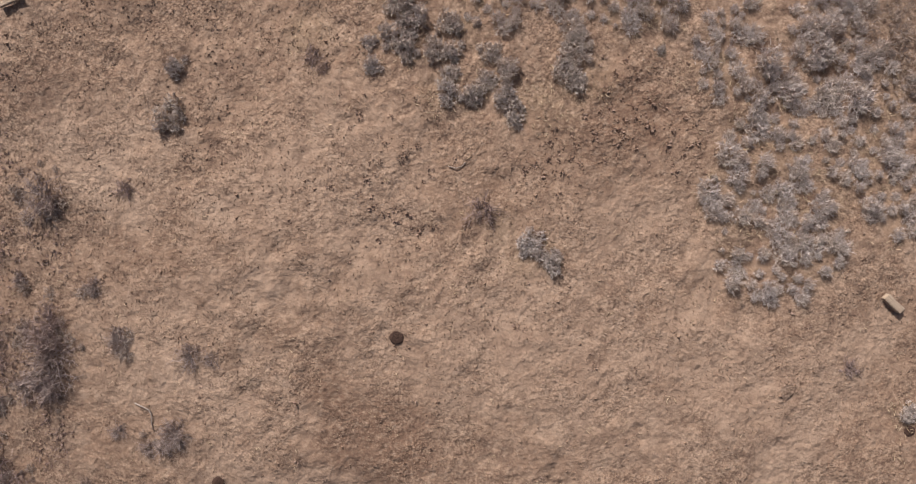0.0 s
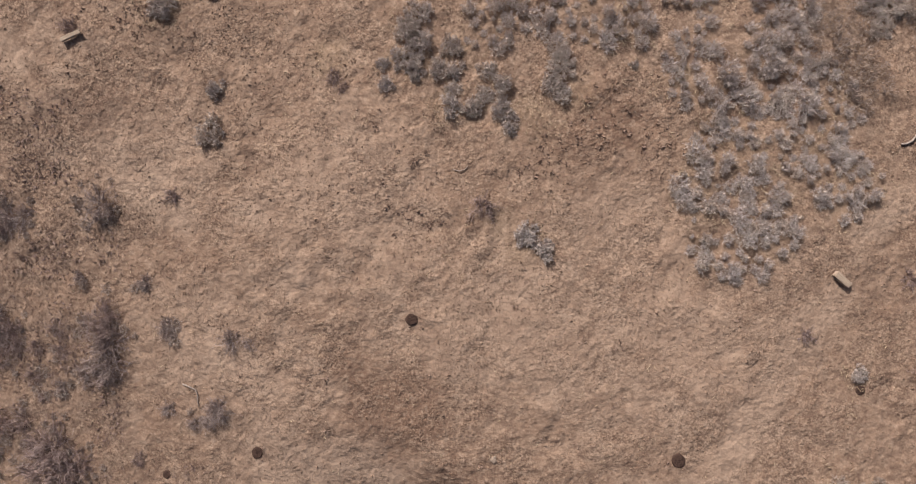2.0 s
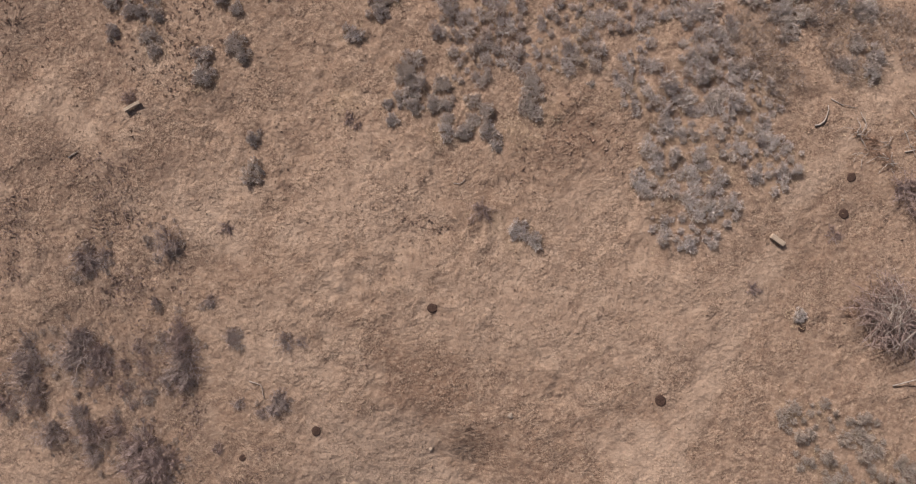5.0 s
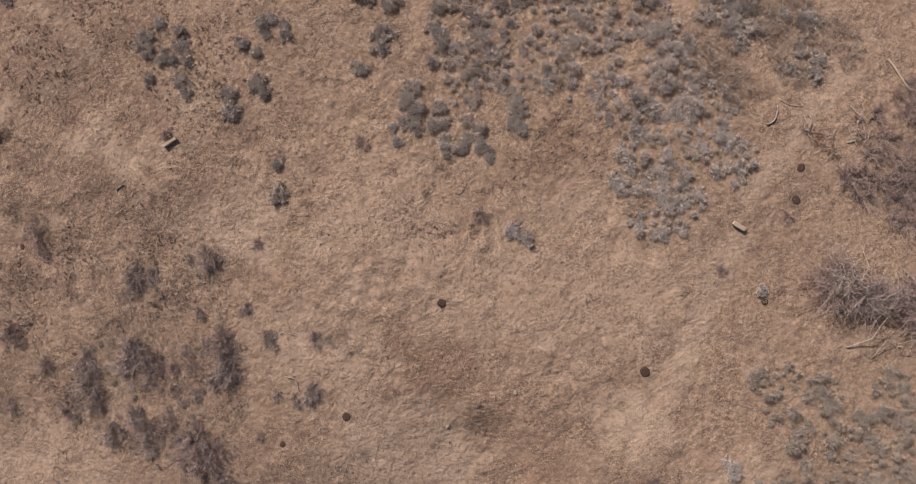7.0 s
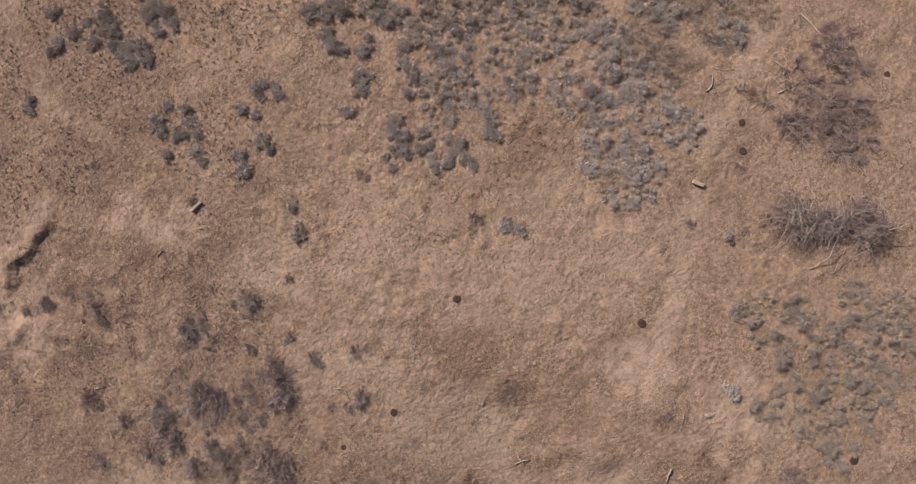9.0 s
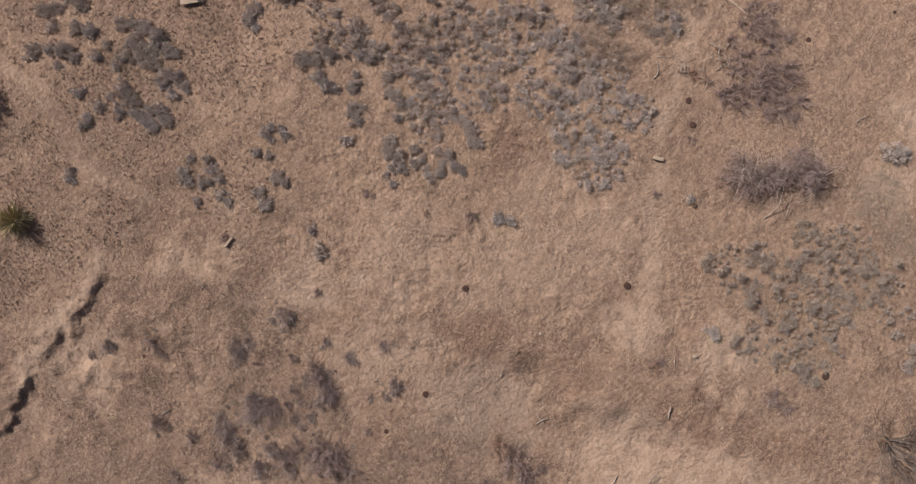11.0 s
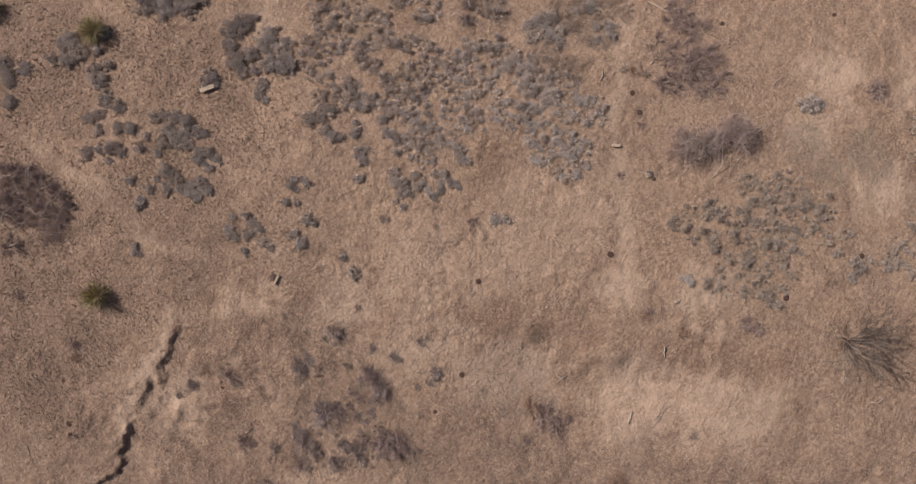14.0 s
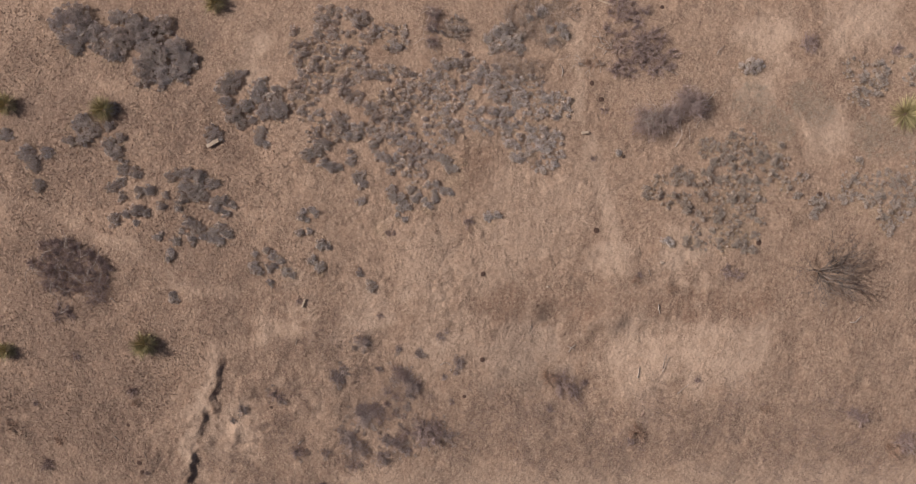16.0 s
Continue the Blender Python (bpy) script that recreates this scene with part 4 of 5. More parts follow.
def crooked(points, radius, seed, bends=5, sides=6, taper=0.55):
    """A crooked stick along the points, with knots and a tapering end, as one closed tube."""
    rng = np.random.default_rng(seed)
    pts = [Vector(p) for p in points]
    fine = []
    for k in range(len(pts) - 1):
        for j in range(bends):
            p = pts[k].lerp(pts[k + 1], j / bends)
            fine.append(p + Vector(rng.normal(size=3)) * radius * (0.0 if j == 0 and k == 0 else 0.45))
    fine.append(pts[-1])
    verts, faces = [], []
    for k, p in enumerate(fine):
        way = (fine[min(k + 1, len(fine) - 1)] - fine[max(k - 1, 0)]).normalized()
        u = way.cross(Vector((0.13, 0.21, 1.0))).normalized()
        w = way.cross(u)
        r = radius * (1 - (1 - taper) * k / (len(fine) - 1)) * rng.uniform(0.85, 1.15)
        verts += [p + (u * math.cos(6.283 * s / sides) + w * math.sin(6.283 * s / sides)) * r for s in range(sides)]
        if k:
            a, b = (k - 1) * sides, k * sides
            faces += [(a + s, a + (s + 1) % sides, b + (s + 1) % sides, b + s) for s in range(sides)]
    last = (len(fine) - 1) * sides
    faces += [tuple(range(sides))[::-1], tuple(last + s for s in range(sides))]
    return verts, faces


def poly_mesh(name, verts, faces, material, smooth=True):
    me = bpy.data.meshes.new(name)
    me.from_pydata([tuple(v) for v in verts], [], faces)
    me.polygons.foreach_set("use_smooth", [smooth] * len(me.polygons))
    me.materials.append(material)
    return me


def bm_mesh(name, bm, material, smooth=False):
    me = bpy.data.meshes.new(name)
    bm.to_mesh(me)
    bm.free()
    me.polygons.foreach_set("use_smooth", [smooth] * len(me.polygons))
    me.materials.append(material)
    return me


# ---- sagebrush clumps that stand apart ----
def sagebrush(seed, lobes):
    wood, leaf = sage_shape(seed, lobes, 14, 25, 1.45)
    root = thing("sagebrush", "grey-green sagebrush clump on bare dry soil", "shrub", "sagebrush clumps")
    tagged(part("woody_base", mesh_from("woody_base", *wood, SAGE_WOOD), root, "thin brown woody stems"), kind="stuff")
    tagged(part("foliage", mesh_from("foliage", *leaf, SAGE_LEAF), root, "fine grey leaves and twigs"), kind="stuff")
    return root


def place_all(kinds, spots, rng, low, high, labels, grow=1.12):
    """Sets out copies of the kinds at the spots; the kinds themselves take the first spots."""
    first = []
    for i, (x, y, r) in enumerate(spots):
        m = stand(x, y, max(r, 0.1) * (1.0 + 0.6 * max(0.0, 0.42 - r)) * rng.uniform(grow * 0.92, grow * 1.08), rng.uniform(0, 360), rng.uniform(low, high))
        label = labels[0] if r < 0.26 else labels[1] if r < 0.42 else labels[2]
        if i < len(kinds):
            first.append((kinds[i], m))
            tagged(kinds[i], label)
        else:
            tagged(copy_thing(kinds[int(rng.integers(len(kinds)))], m), label)
    for ob, m in first:
        ob.matrix_world = m


rng = np.random.default_rng(11)
SAGE_LABELS = ("small grey sagebrush tuft on bare dry soil", "grey-green sagebrush clump on bare dry soil", "broad bushy grey sagebrush on bare dry soil")
for low, high, lobes, seed in ((0.0, 0.29, 5, 1), (0.29, 0.40, 9, 11), (0.40, 9.0, 16, 21)):
    place_all([sagebrush(seed + k, lobes + k % 2) for k in range(6)], [d for d in SAGE_APART if low <= d[2] < high], rng, 0.85, 1.15, SAGE_LABELS, 1.3)

# ---- dead and leafless shrubs ----
def dead_shrub(seed, material, name, stems, rise, thick=1.0):
    main, fine = twig_shape(seed, stems, 1.0, rise, thick, 1.7)
    root = thing(name, "low dead shrub of dark brittle twigs", "shrub", "dead shrubs")
    tagged(part("woody_base", mesh_from("woody_base", *main, material), root), kind="stuff")
    tagged(part("twig_mass", mesh_from("twig_mass", *fine, material), root, "fine dry twigs"), kind="stuff")
    return root


DEAD_LABELS = ("small dead shrub of dark brittle twigs", "low dead shrub of dark brittle twigs", "sprawling dead shrub of dark grey twigs")
place_all([dead_shrub(s, GREY_TWIG if s % 2 else DEAD_TWIG, "dead_shrub", 24, 0.27, 1.05) for s in range(21, 29)], DEAD_WEST + DEAD_SOUTH, rng, 0.8, 1.2, DEAD_LABELS, 1.5)
place_all([dead_shrub(s, DEAD_TWIG if s % 2 else BROWN_TWIG, "dead_shrub", 22, 0.30, 1.25) for s in range(61, 66)], DEAD_FAR + DEAD_NEAR, rng, 0.8, 1.2, DEAD_LABELS, 1.3)

# ---- thickets: too many clumps to count ----
def scatter(spots, gap, rng, fill=0.95):
    found = []
    for sx, sy, r in spots:
        for _ in range(int(34 * (r / gap) ** 2) + 6):
            a, d = rng.uniform(0, 6.283), r * math.sqrt(rng.uniform(0, 1)) * fill
            x, y = sx + d * math.cos(a), sy + d * math.sin(a)
            if all((x - p) ** 2 + (y - q) ** 2 > gap * gap for p, q, _ in found):
                found.append((x, y, gap * rng.uniform(0.72, 1.15)))
    return found


def thinned(spots, low):
    """The spots without those that fall into small bare gaps."""
    keep = value_noise(np.array([d[0] for d in spots]), np.array([d[1] for d in spots]), 0.75, 52) > low
    return [d for d, k in zip(spots, keep) if k]


def many(name, shapes, spots, rng, material, flat, label, category):
    """One mesh of many plants, each a turned and scaled copy of one of the shapes."""
    xs = np.array([(s[0], s[1]) for s in spots])
    zs = height(xs[:, 0], xs[:, 1])
    pieces = []
    for (x, y, r), z in zip(spots, zs):
        v, f = shapes[int(rng.integers(len(shapes)))]
        a = rng.uniform(0, 6.283)
        c, s = math.cos(a) * r, math.sin(a) * r
        k = r * flat * rng.uniform(0.6, 1.35)
        pieces.append((np.stack([v[:, 0] * c - v[:, 1] * s + x, v[:, 0] * s + v[:, 1] * c + y, v[:, 2] * k + z - 0.01], 1), f))
    v, f = join(pieces)
    return tagged(new(name, mesh_from(name, v, f, material)), label, category, kind="stuff")


fine_sage = [sage_shape(s, 1, 18, 30, 0.85)[1] for s in range(41, 49)]
low_sage = [sage_shape(s, 1, 14, 19, 1.5)[1] for s in range(41, 49)]
knobs = [(a, b, r * rng.uniform(0.45, 1.10)) for a, b, r in thinned(scatter(THICKET, 0.235, rng, 1.28), 0.19)]
near_knobs = [d for d in knobs if math.hypot(d[0] - 3.0, d[1]) < 7.5]
many("sagebrush_thicket", fine_sage, near_knobs, rng, SAGE_LEAF, 1.15, "thicket of low grey sagebrush round straw-filled gaps", "shrubs")
many("sagebrush_thicket", low_sage, [d for d in knobs if math.hypot(d[0] - 3.0, d[1]) >= 7.5], rng, SAGE_LEAF, 1.35, "dense thicket of low grey sagebrush", "shrubs")
for spots, shapes in ((LOW_SAGE + LOW_SAGE_SOUTH, fine_sage), (LOW_SAGE_FAR + LOW_SAGE_FAR_SOUTH, low_sage)):
    many("low_sagebrush_patch", shapes, [(a, b, r * rng.uniform(0.40, 1.05)) for a, b, r in thinned(scatter(spots, 0.225, rng, 1.4), 0.24)], rng, DUSTY_SAGE, 1.35, "open patch of low grey sagebrush", "shrubs")

weed_knobs = [(a, b, r * rng.uniform(0.3, 0.75)) for a, b, r in scatter([(a, b, r * 1.5) for a, b, r in DEAD_WEST + DEAD_SOUTH], 0.26, rng, 1.1) if rng.uniform() < 0.45]
many("low_grey_weeds", low_sage, weed_knobs, rng, DARK_HERB_LEAF, 0.7, "low dark grey weeds among dead shrubs", "weeds")

herb = []
for s in range(51, 55):
    herb.append(sage_shape(s, 2, 9, 12, 1.0)[1])
many("low_herbs", herb, scatter(GREEN[:6], 0.26, rng), rng, HERB_LEAF, 0.4, "matted olive-grey low herbs on dry soil", "herbs")
many("low_herbs", herb, scatter(GREEN[6:], 0.29, rng), rng, DARK_HERB_LEAF, 1.2, "matted dark grey-brown low herbs beside sagebrush", "herbs")


# ---- mounds of grey twigs, brush and bleached branches ----
def resting(points, lift):
    return [(x, y, ground_at(x, y) + z + lift) for x, y, z in points]


def branch(parent, points, radius, seed, name="branch", material=None, label="bleached crooked branch", bends=5):
    at = parent.matrix_world.inverted()
    verts, faces = crooked([at @ Vector(p) for p in points], radius, seed, bends)
    return part(name, poly_mesh(name, verts, faces, material or PALE_BRANCH), parent, label)


def twig_heap(name, label, spots, material, stems, rise, seed, thick=0.8, group=""):
    x, y, _ = spots[0]
    root = thing(name, label, "brush", group, Matrix.Translation((x, y, ground_at(x, y))))
    for k, (px, py, r) in enumerate(spots):
        main, fine = twig_shape(seed + k, stems, 1.0, rise, thick, 2.2)
        for part_name, (v, f) in (("woody_base", main), ("twig_mass", fine)):
            v = v * r + np.array([px - x, py - y, 0.0])
            v[:, 2] += height(v[:, 0] + x, v[:, 1] + y) - ground_at(x, y) - 0.02
            tagged(part(part_name, mesh_from(part_name, v, f, material), root), kind="stuff")
    return root


brush_pile = twig_heap("brush_pile", "heap of cut grey brush with bleached crooked branches on dry soil", [(a, b, r * 1.15) for a, b, r in BRUSH], DEAD_TWIG, 75, 0.48, 300, 0.8)
STICKS = [
    [(11.55, -6.04, 0.05), (12.3, -5.86, 0.25), (12.75, -5.2, 0.6)],
    [(12.13, -4.47, 0.75), (12.7, -4.6, 0.85), (13.19, -4.65, 0.8)],
    [(13.06, -6.16, 0.35), (13.71, -6.06, 0.65), (13.68, -6.45, 0.5)],
    [(14.6, -5.69, 0.6), (15.0, -5.72, 0.75), (15.37, -5.7, 0.8)],
    [(14.5, -5.89, 0.5), (14.75, -6.16, 0.4)],
    [(12.3, -6.57, 0.02), (12.67, -6.13, 0.2), (12.9, -5.7, 0.5)],
    [(13.8, -4.16, 0.25), (14.01, -4.36, 0.12), (14.16, -4.06, 0.1), (13.97, -3.81, 0.06)],
    [(12.6, -4.54, 0.9), (13.0, -4.4, 0.95), (13.33, -4.34, 0.8)],
    [(13.55, -4.67, 0.85), (14.0, -4.6, 0.8), (14.35, -4.62, 0.65)],
    [(11.54, -4.96, 0.4), (11.74, -4.68, 0.6), (12.1, -4.4, 0.7)],
]
for k, points in enumerate(STICKS):
    branch(brush_pile, resting(points, 0), 0.012 if k % 3 else 0.018, 400 + k)
for k in range(150):
    bx, by, br = BRUSH[k % 3]
    a, d = rng.uniform(0, 6.283), br * rng.uniform(0.1, 0.7)
    x0, y0 = bx + d * math.cos(a), by + d * math.sin(a)
    a2, reach, lift = rng.uniform(0, 6.283), rng.uniform(0.4, 1.3), rng.uniform(0.3, 0.85) * (0.6 if k % 3 == 1 else 1.0)
    branch(brush_pile, resting([(x0, y0, lift), (x0 + 0.5 * reach * math.cos(a2), y0 + 0.5 * reach * math.sin(a2), lift * 0.9),
                                (x0 + reach * math.cos(a2 + 0.3), y0 + reach * math.sin(a2 + 0.3), lift * 0.45)], 0), rng.uniform(0.005, 0.011), 450 + k, material=PALE_BRANCH if k % 3 == 0 else GREY_TWIG, label="bleached crooked branch" if k % 3 == 0 else "grey crooked branch")

heap_rng = np.random.default_rng(31)
twig_heap("leafless_thicket", "sprawling leafless grey thicket of fine dry twigs", [(a, b, r * heap_rng.uniform(0.8, 1.7)) for a, b, r in scatter(GREY_MOUNDS, 0.52, heap_rng, 1.15)], DEAD_TWIG, 17, 0.5, 320, 1.1)
west_brush = twig_heap("brush_pile", "dark heap of dead brush with pale broken branches", [(a, b, r * heap_rng.uniform(0.8, 1.6)) for a, b, r in scatter(BRUSH_MATS[:13], 0.55, heap_rng, 1.1)], DEAD_TWIG, 15, 0.45, 340, 1.3)
north_brush = twig_heap("brush_pile", "dark dead bush with pale branches splayed out", DEAD_PILES, DEAD_TWIG, 60, 0.6, 350, 0.6)
for heap, spots, count in ((west_brush, BRUSH_MATS[:13], 44), (north_brush, DEAD_PILES, 14)):
    for k in range(count):
        bx, by, br = spots[k % len(spots)]
        a, reach, lift = rng.uniform(0, 6.283), rng.uniform(0.5, 1.2), rng.uniform(0.15, 0.55)
        branch(heap, resting([(bx, by, lift), (bx + 0.5 * reach * math.cos(a), by + 0.5 * reach * math.sin(a), lift + 0.1),
                              (bx + reach * math.cos(a + 0.35), by + reach * math.sin(a + 0.35), lift * 0.4)], 0), rng.uniform(0.010, 0.020), 500 + k)


tangle = twig_heap("dry_branch_tangle", "tangle of fallen brown twigs and bleached sticks", TANGLE, BROWN_TWIG, 26, 0.35, 370, 1.3)
for k in range(30):
    bx, by, br = TANGLE[k % len(TANGLE)]
    a, d, reach = heap_rng.uniform(0, 6.283), br * heap_rng.uniform(0.0, 0.9), heap_rng.uniform(0.3, 0.75)
    x0, y0, a2 = bx + d * math.cos(a), by + d * math.sin(a), heap_rng.uniform(0, 6.283)
    branch(tangle, resting([(x0, y0, 0.12), (x0 + 0.5 * reach * math.cos(a2), y0 + 0.5 * reach * math.sin(a2), 0.10),
                            (x0 + reach * math.cos(a2 + 0.4), y0 + reach * math.sin(a2 + 0.4), 0.03)], 0), heap_rng.uniform(0.008, 0.016), 700 + k)


def loose_stick(points, radius, seed, label):
    radius *= 0.75
    x, y = points[0][:2]
    root = thing("stick", label, "stick", "", Matrix.Translation((x, y, ground_at(x, y))))
    fine = []
    for (ax, ay), (bx, by) in zip(points, points[1:]):
        n = max(1, int(math.hypot(bx - ax, by - ay) / 0.22))
        fine += [(ax + (bx - ax) * k / n, ay + (by - ay) * k / n, 0) for k in range(n)]
    pts = resting(fine + [(*points[-1], 0)], 0.014 + radius * 0.9)
    branch(root, pts, radius, seed, "stick_wood", label="dry bleached wood", bends=2)
    return root


for k, (points, radius) in enumerate([
        ([(10.59, 1.73), (10.87, 1.79), (11.07, 2.05), (11.13, 2.3)], 0.035), ([(11.28, 2.49), (11.57, 2.27), (12.04, 2.12)], 0.022),
        ([(-0.25, 1.33), (-0.1, 1.29), (0.0, 1.32), (0.09, 1.41)], 0.016), ([(11.34, -12.14), (11.98, -11.66)], 0.028),
        ([(-0.18, -13.35), (0.38, -13.01)], 0.05), ([(1.02, -14.21), (1.5, -14.1), (1.99, -13.92)], 0.02),
        ([(0.59, -15.79), (1.49, -15.9)], 0.022), ([(3.89, -11.22), (3.7, -11.4), (3.54, -11.65)], 0.055),
        ([(-7.14, -3.76), (-6.81, -3.9), (-6.73, -4.34)], 0.022), ([(-11.76, 3.65), (-11.4, 3.77)], 0.03),
        ([(-16.75, -0.32), (-16.32, -0.37)], 0.03), ([(11.88, 1.41), (12.13, 0.69)], 0.025), ([(12.51, 0.67), (12.85, 0.29)], 0.025),
        ([(13.75, 1.86), (14.04, 1.37), (13.98, 0.88)], 0.03), ([(13.28, 0.63), (13.83, 0.68), (14.39, 0.73)], 0.025),
        ([(14.89, 1.45), (14.27, 1.29)], 0.022), ([(16.32, -0.76), (16.99, -1.06)], 0.022), ([(14.77, -2.2), (15.13, -3.57)], 0.03),
        ([(14.33, -2.03), (14.35, -3.03)], 0.025), ([(-1.62, -9.2), (-1.32, -9.16), (-1.0, -9.22)], 0.03), ([(-1.4, -8.9), (-1.28, -9.4)], 0.028),
        ([(12.1, 1.2), (12.6, 1.0), (12.9, 0.8)], 0.02), ([(12.0, 0.9), (12.6, 0.5)], 0.018), ([(13.4, 1.3), (13.6, 0.4)], 0.022),
        ([(-23.78, 8.78), (-23.83, 8.37)], 0.03),
        ([(-27.12, 7.29), (-27.33, 6.84)], 0.035),
        ([(-23.4, 6.75), (-23.64, 6.37)], 0.025),
        ([(-16.71, -0.29), (-16.43, -0.28)], 0.03),
        ([(5.05, -9.41), (4.86, -9.75)], 0.025),
        ([(1.18, -14.06), (1.64, -13.83), (2.01, -13.69)], 0.025),
        ([(10.24, -20.46), (10.42, -20.69), (10.97, -20.74)], 0.045),
        ([(17.6, -4.54), (18.04, -4.48), (18.34, -4.58)], 0.03),
        ([(-2.35, 8.83), (-1.79, 8.42)], 0.02),
        ([(-16.68, 13.91), (-16.68, 13.46)], 0.03)]):
    loose_stick(points, radius, 600 + k, "bleached crooked stick lying on bare soil")


# ---- a leafless tree that throws long branching shadows ----
def bare_tree(x, y, seed):
    """Crooked stems from one foot, each forking four times into finer twigs, all bent over by the wind."""
    trng = np.random.default_rng(seed)
    root = thing("bare_tree", "small leafless grey tree with many forked branches", "tree", "", Matrix.Translation((x, y, ground_at(x, y) - 0.05)))
    bend = np.array([0.15, -0.22, 0.0])

    def grow(p, way, length, radius, level, limbs):
        for _ in range(3):
            way = unit(way + trng.normal(size=3) * 0.20 + bend * 0.12)
            way[2] = max(way[2], 0.03)
            q = p + way * length / 3
            limbs.append((p, q, radius, radius * 0.88))
            p, radius = q, radius * 0.88
            if level > 0 and trng.uniform() < 0.6:
                grow(p, unit(way + trng.normal(size=3) * 0.55), length * trng.uniform(0.45, 0.7), radius * 0.6, level - 1, limbs)
        if level > 0:
            for _ in range(2):
                grow(p, unit(way + trng.normal(size=3) * 0.42), length * trng.uniform(0.55, 0.85), radius * 0.7, level - 1, limbs)

    for k in range(14):
        a = k * 2.4 + trng.uniform(-0.3, 0.3)
        lean = trng.uniform(0.2, 0.85)
        limbs = []
        grow(np.array([math.cos(a) * 0.15, math.sin(a) * 0.15, 0.0]), unit(np.array([math.cos(a) * lean, math.sin(a) * lean, 0.8]) + bend), trng.uniform(0.8, 1.3), trng.uniform(0.028, 0.048), 3, limbs)
        thick = [t for t in limbs if t[2] >= 0.013]
        fine = [t for t in limbs if t[2] < 0.013]
        v, f = rods(*(np.array([t[n] for t in thick]) for n in range(4)))
        limb = tagged(part("limb", mesh_from("limb", v, f, TREE_TWIG), root), kind="stuff")
        v, f = rods(*(np.array([t[n] for t in fine]) if n < 2 else np.maximum(np.array([t[n] for t in fine]), 0.0075) for n in range(4)))
        tagged(part("twig_spray", mesh_from("twig_spray", v, f, TREE_TWIG), limb, "fine grey twigs"), kind="stuff")


bare_tree(11.35, -17.2, 71)


# ---- yuccas ----
def yucca(seed):
    yrng = np.random.default_rng(seed)
    root = thing("yucca", "green yucca with a ball of stiff narrow leaves", "yucca", "yuccas")
    n = 420
    a, up = yrng.uniform(0, 6.283, n), yrng.uniform(0.05, 1.3, n)
    way = np.stack([np.cos(a) * np.cos(up), np.sin(a) * np.cos(up), np.sin(up)], 1)
    base = way * 0.08 + np.array([0, 0, 0.12])
    part("leaf_rosette", mesh_from("leaf_rosette", *leaves(base, way, yrng.uniform(0.7, 1.05, n), 0.013, yrng), YUCCA_LEAF), root, "stiff narrow green leaves")
    n = 60
    a = yrng.uniform(0, 6.283, n)
    way = unit(np.stack([np.cos(a), np.sin(a), yrng.uniform(-0.02, 0.12, n)], 1))
    part("dry_skirt", mesh_from("dry_skirt", *leaves(way * 0.1 + np.array([0, 0, 0.06]), way, yrng.uniform(0.5, 0.85, n), 0.014, yrng), YUCCA_DRY), root,
         "dry straw-coloured lower leaves")
    return root


place_all([yucca(s) for s in (81, 82, 83)], [(a, b, r * 1.05) for a, b, r in YUCCA], rng, 0.9, 1.05, ("green yucca with a ball of stiff narrow leaves",) * 3)


# ---- dung pats, stones, timber ----
def dung_pat(seed):
    """A flat ridged pat with an uneven rim, sunk in the middle."""
    drng = np.random.default_rng(seed)
    bm = bmesh.new()
    rings, sides = [], 30
    for radius, z in ((1.0, -0.08), (1.0, 0.10), (0.86, 0.24), (0.70, 0.20), (0.52, 0.29), (0.34, 0.22), (0.16, 0.27)):
        ring = []
        for s in range(sides):
            a = 6.283 * s / sides
            k = radius * (1 + 0.06 * math.sin(2 * a + seed) + 0.03 * math.sin(5 * a + 2 * seed)) * drng.uniform(0.97, 1.03)
            ring.append(bm.verts.new((math.cos(a) * k, math.sin(a) * k, z * drng.uniform(0.75, 1.25))))
        rings.append(ring)
    for lower, upper in zip(rings, rings[1:]):
        for s in range(sides):
            bm.faces.new((lower[s], lower[(s + 1) % sides], upper[(s + 1) % sides], upper[s]))
    bm.faces.new(rings[-1])
    return bm_mesh("dung_pat", bm, DUNG, True)


for k, (x, y, r) in enumerate(DUNG_SPOTS):
    ob = new("dung_pat", dung_pat(90 + k))
    ob.matrix_world = stand(x, y, r * 0.93, rng.uniform(0, 360), 0.8, 0.0)
    tagged(ob, "round dark brown dried dung pat on bare soil", "dung pat", "dung pats")


def stone(seed):
    srng = np.random.default_rng(seed)
    bm = bmesh.new()
    bmesh.ops.create_icosphere(bm, subdivisions=3, radius=1.0)
    for v in bm.verts:
        k = 1 + 0.30 * noise.noise(v.co * 1.1 + Vector((seed, 0, 0))) + 0.10 * noise.noise(v.co * 3.1 + Vector((0, seed, 0)))
        v.co = Vector((v.co.x * k, v.co.y * k * 0.8, v.co.z * k * 0.55 + 0.2))
    return bm_mesh("stone", bm, STONE, True)


STONES = ROCKS + [(3.75, 3.51, 0.05), (-3.02, -0.82, 0.035), (8.45, 4.05, 0.07), (-2.17, 1.88, 0.035), (7.97, 0.01, 0.08), (8.03, -0.25, 0.07), (11.05, -0.55, 0.07)]
for k, (x, y, r) in enumerate(STONES):
    ob = new("stone", stone(120 + k))
    ob.matrix_world = stand(x, y, r * 0.7, rng.uniform(0, 360), 0.8, 0.01)
    tagged(ob, "pale rounded stone lying on bare soil" if r > 0.09 else "small pale pebble lying on bare soil", "stone", "loose stones")


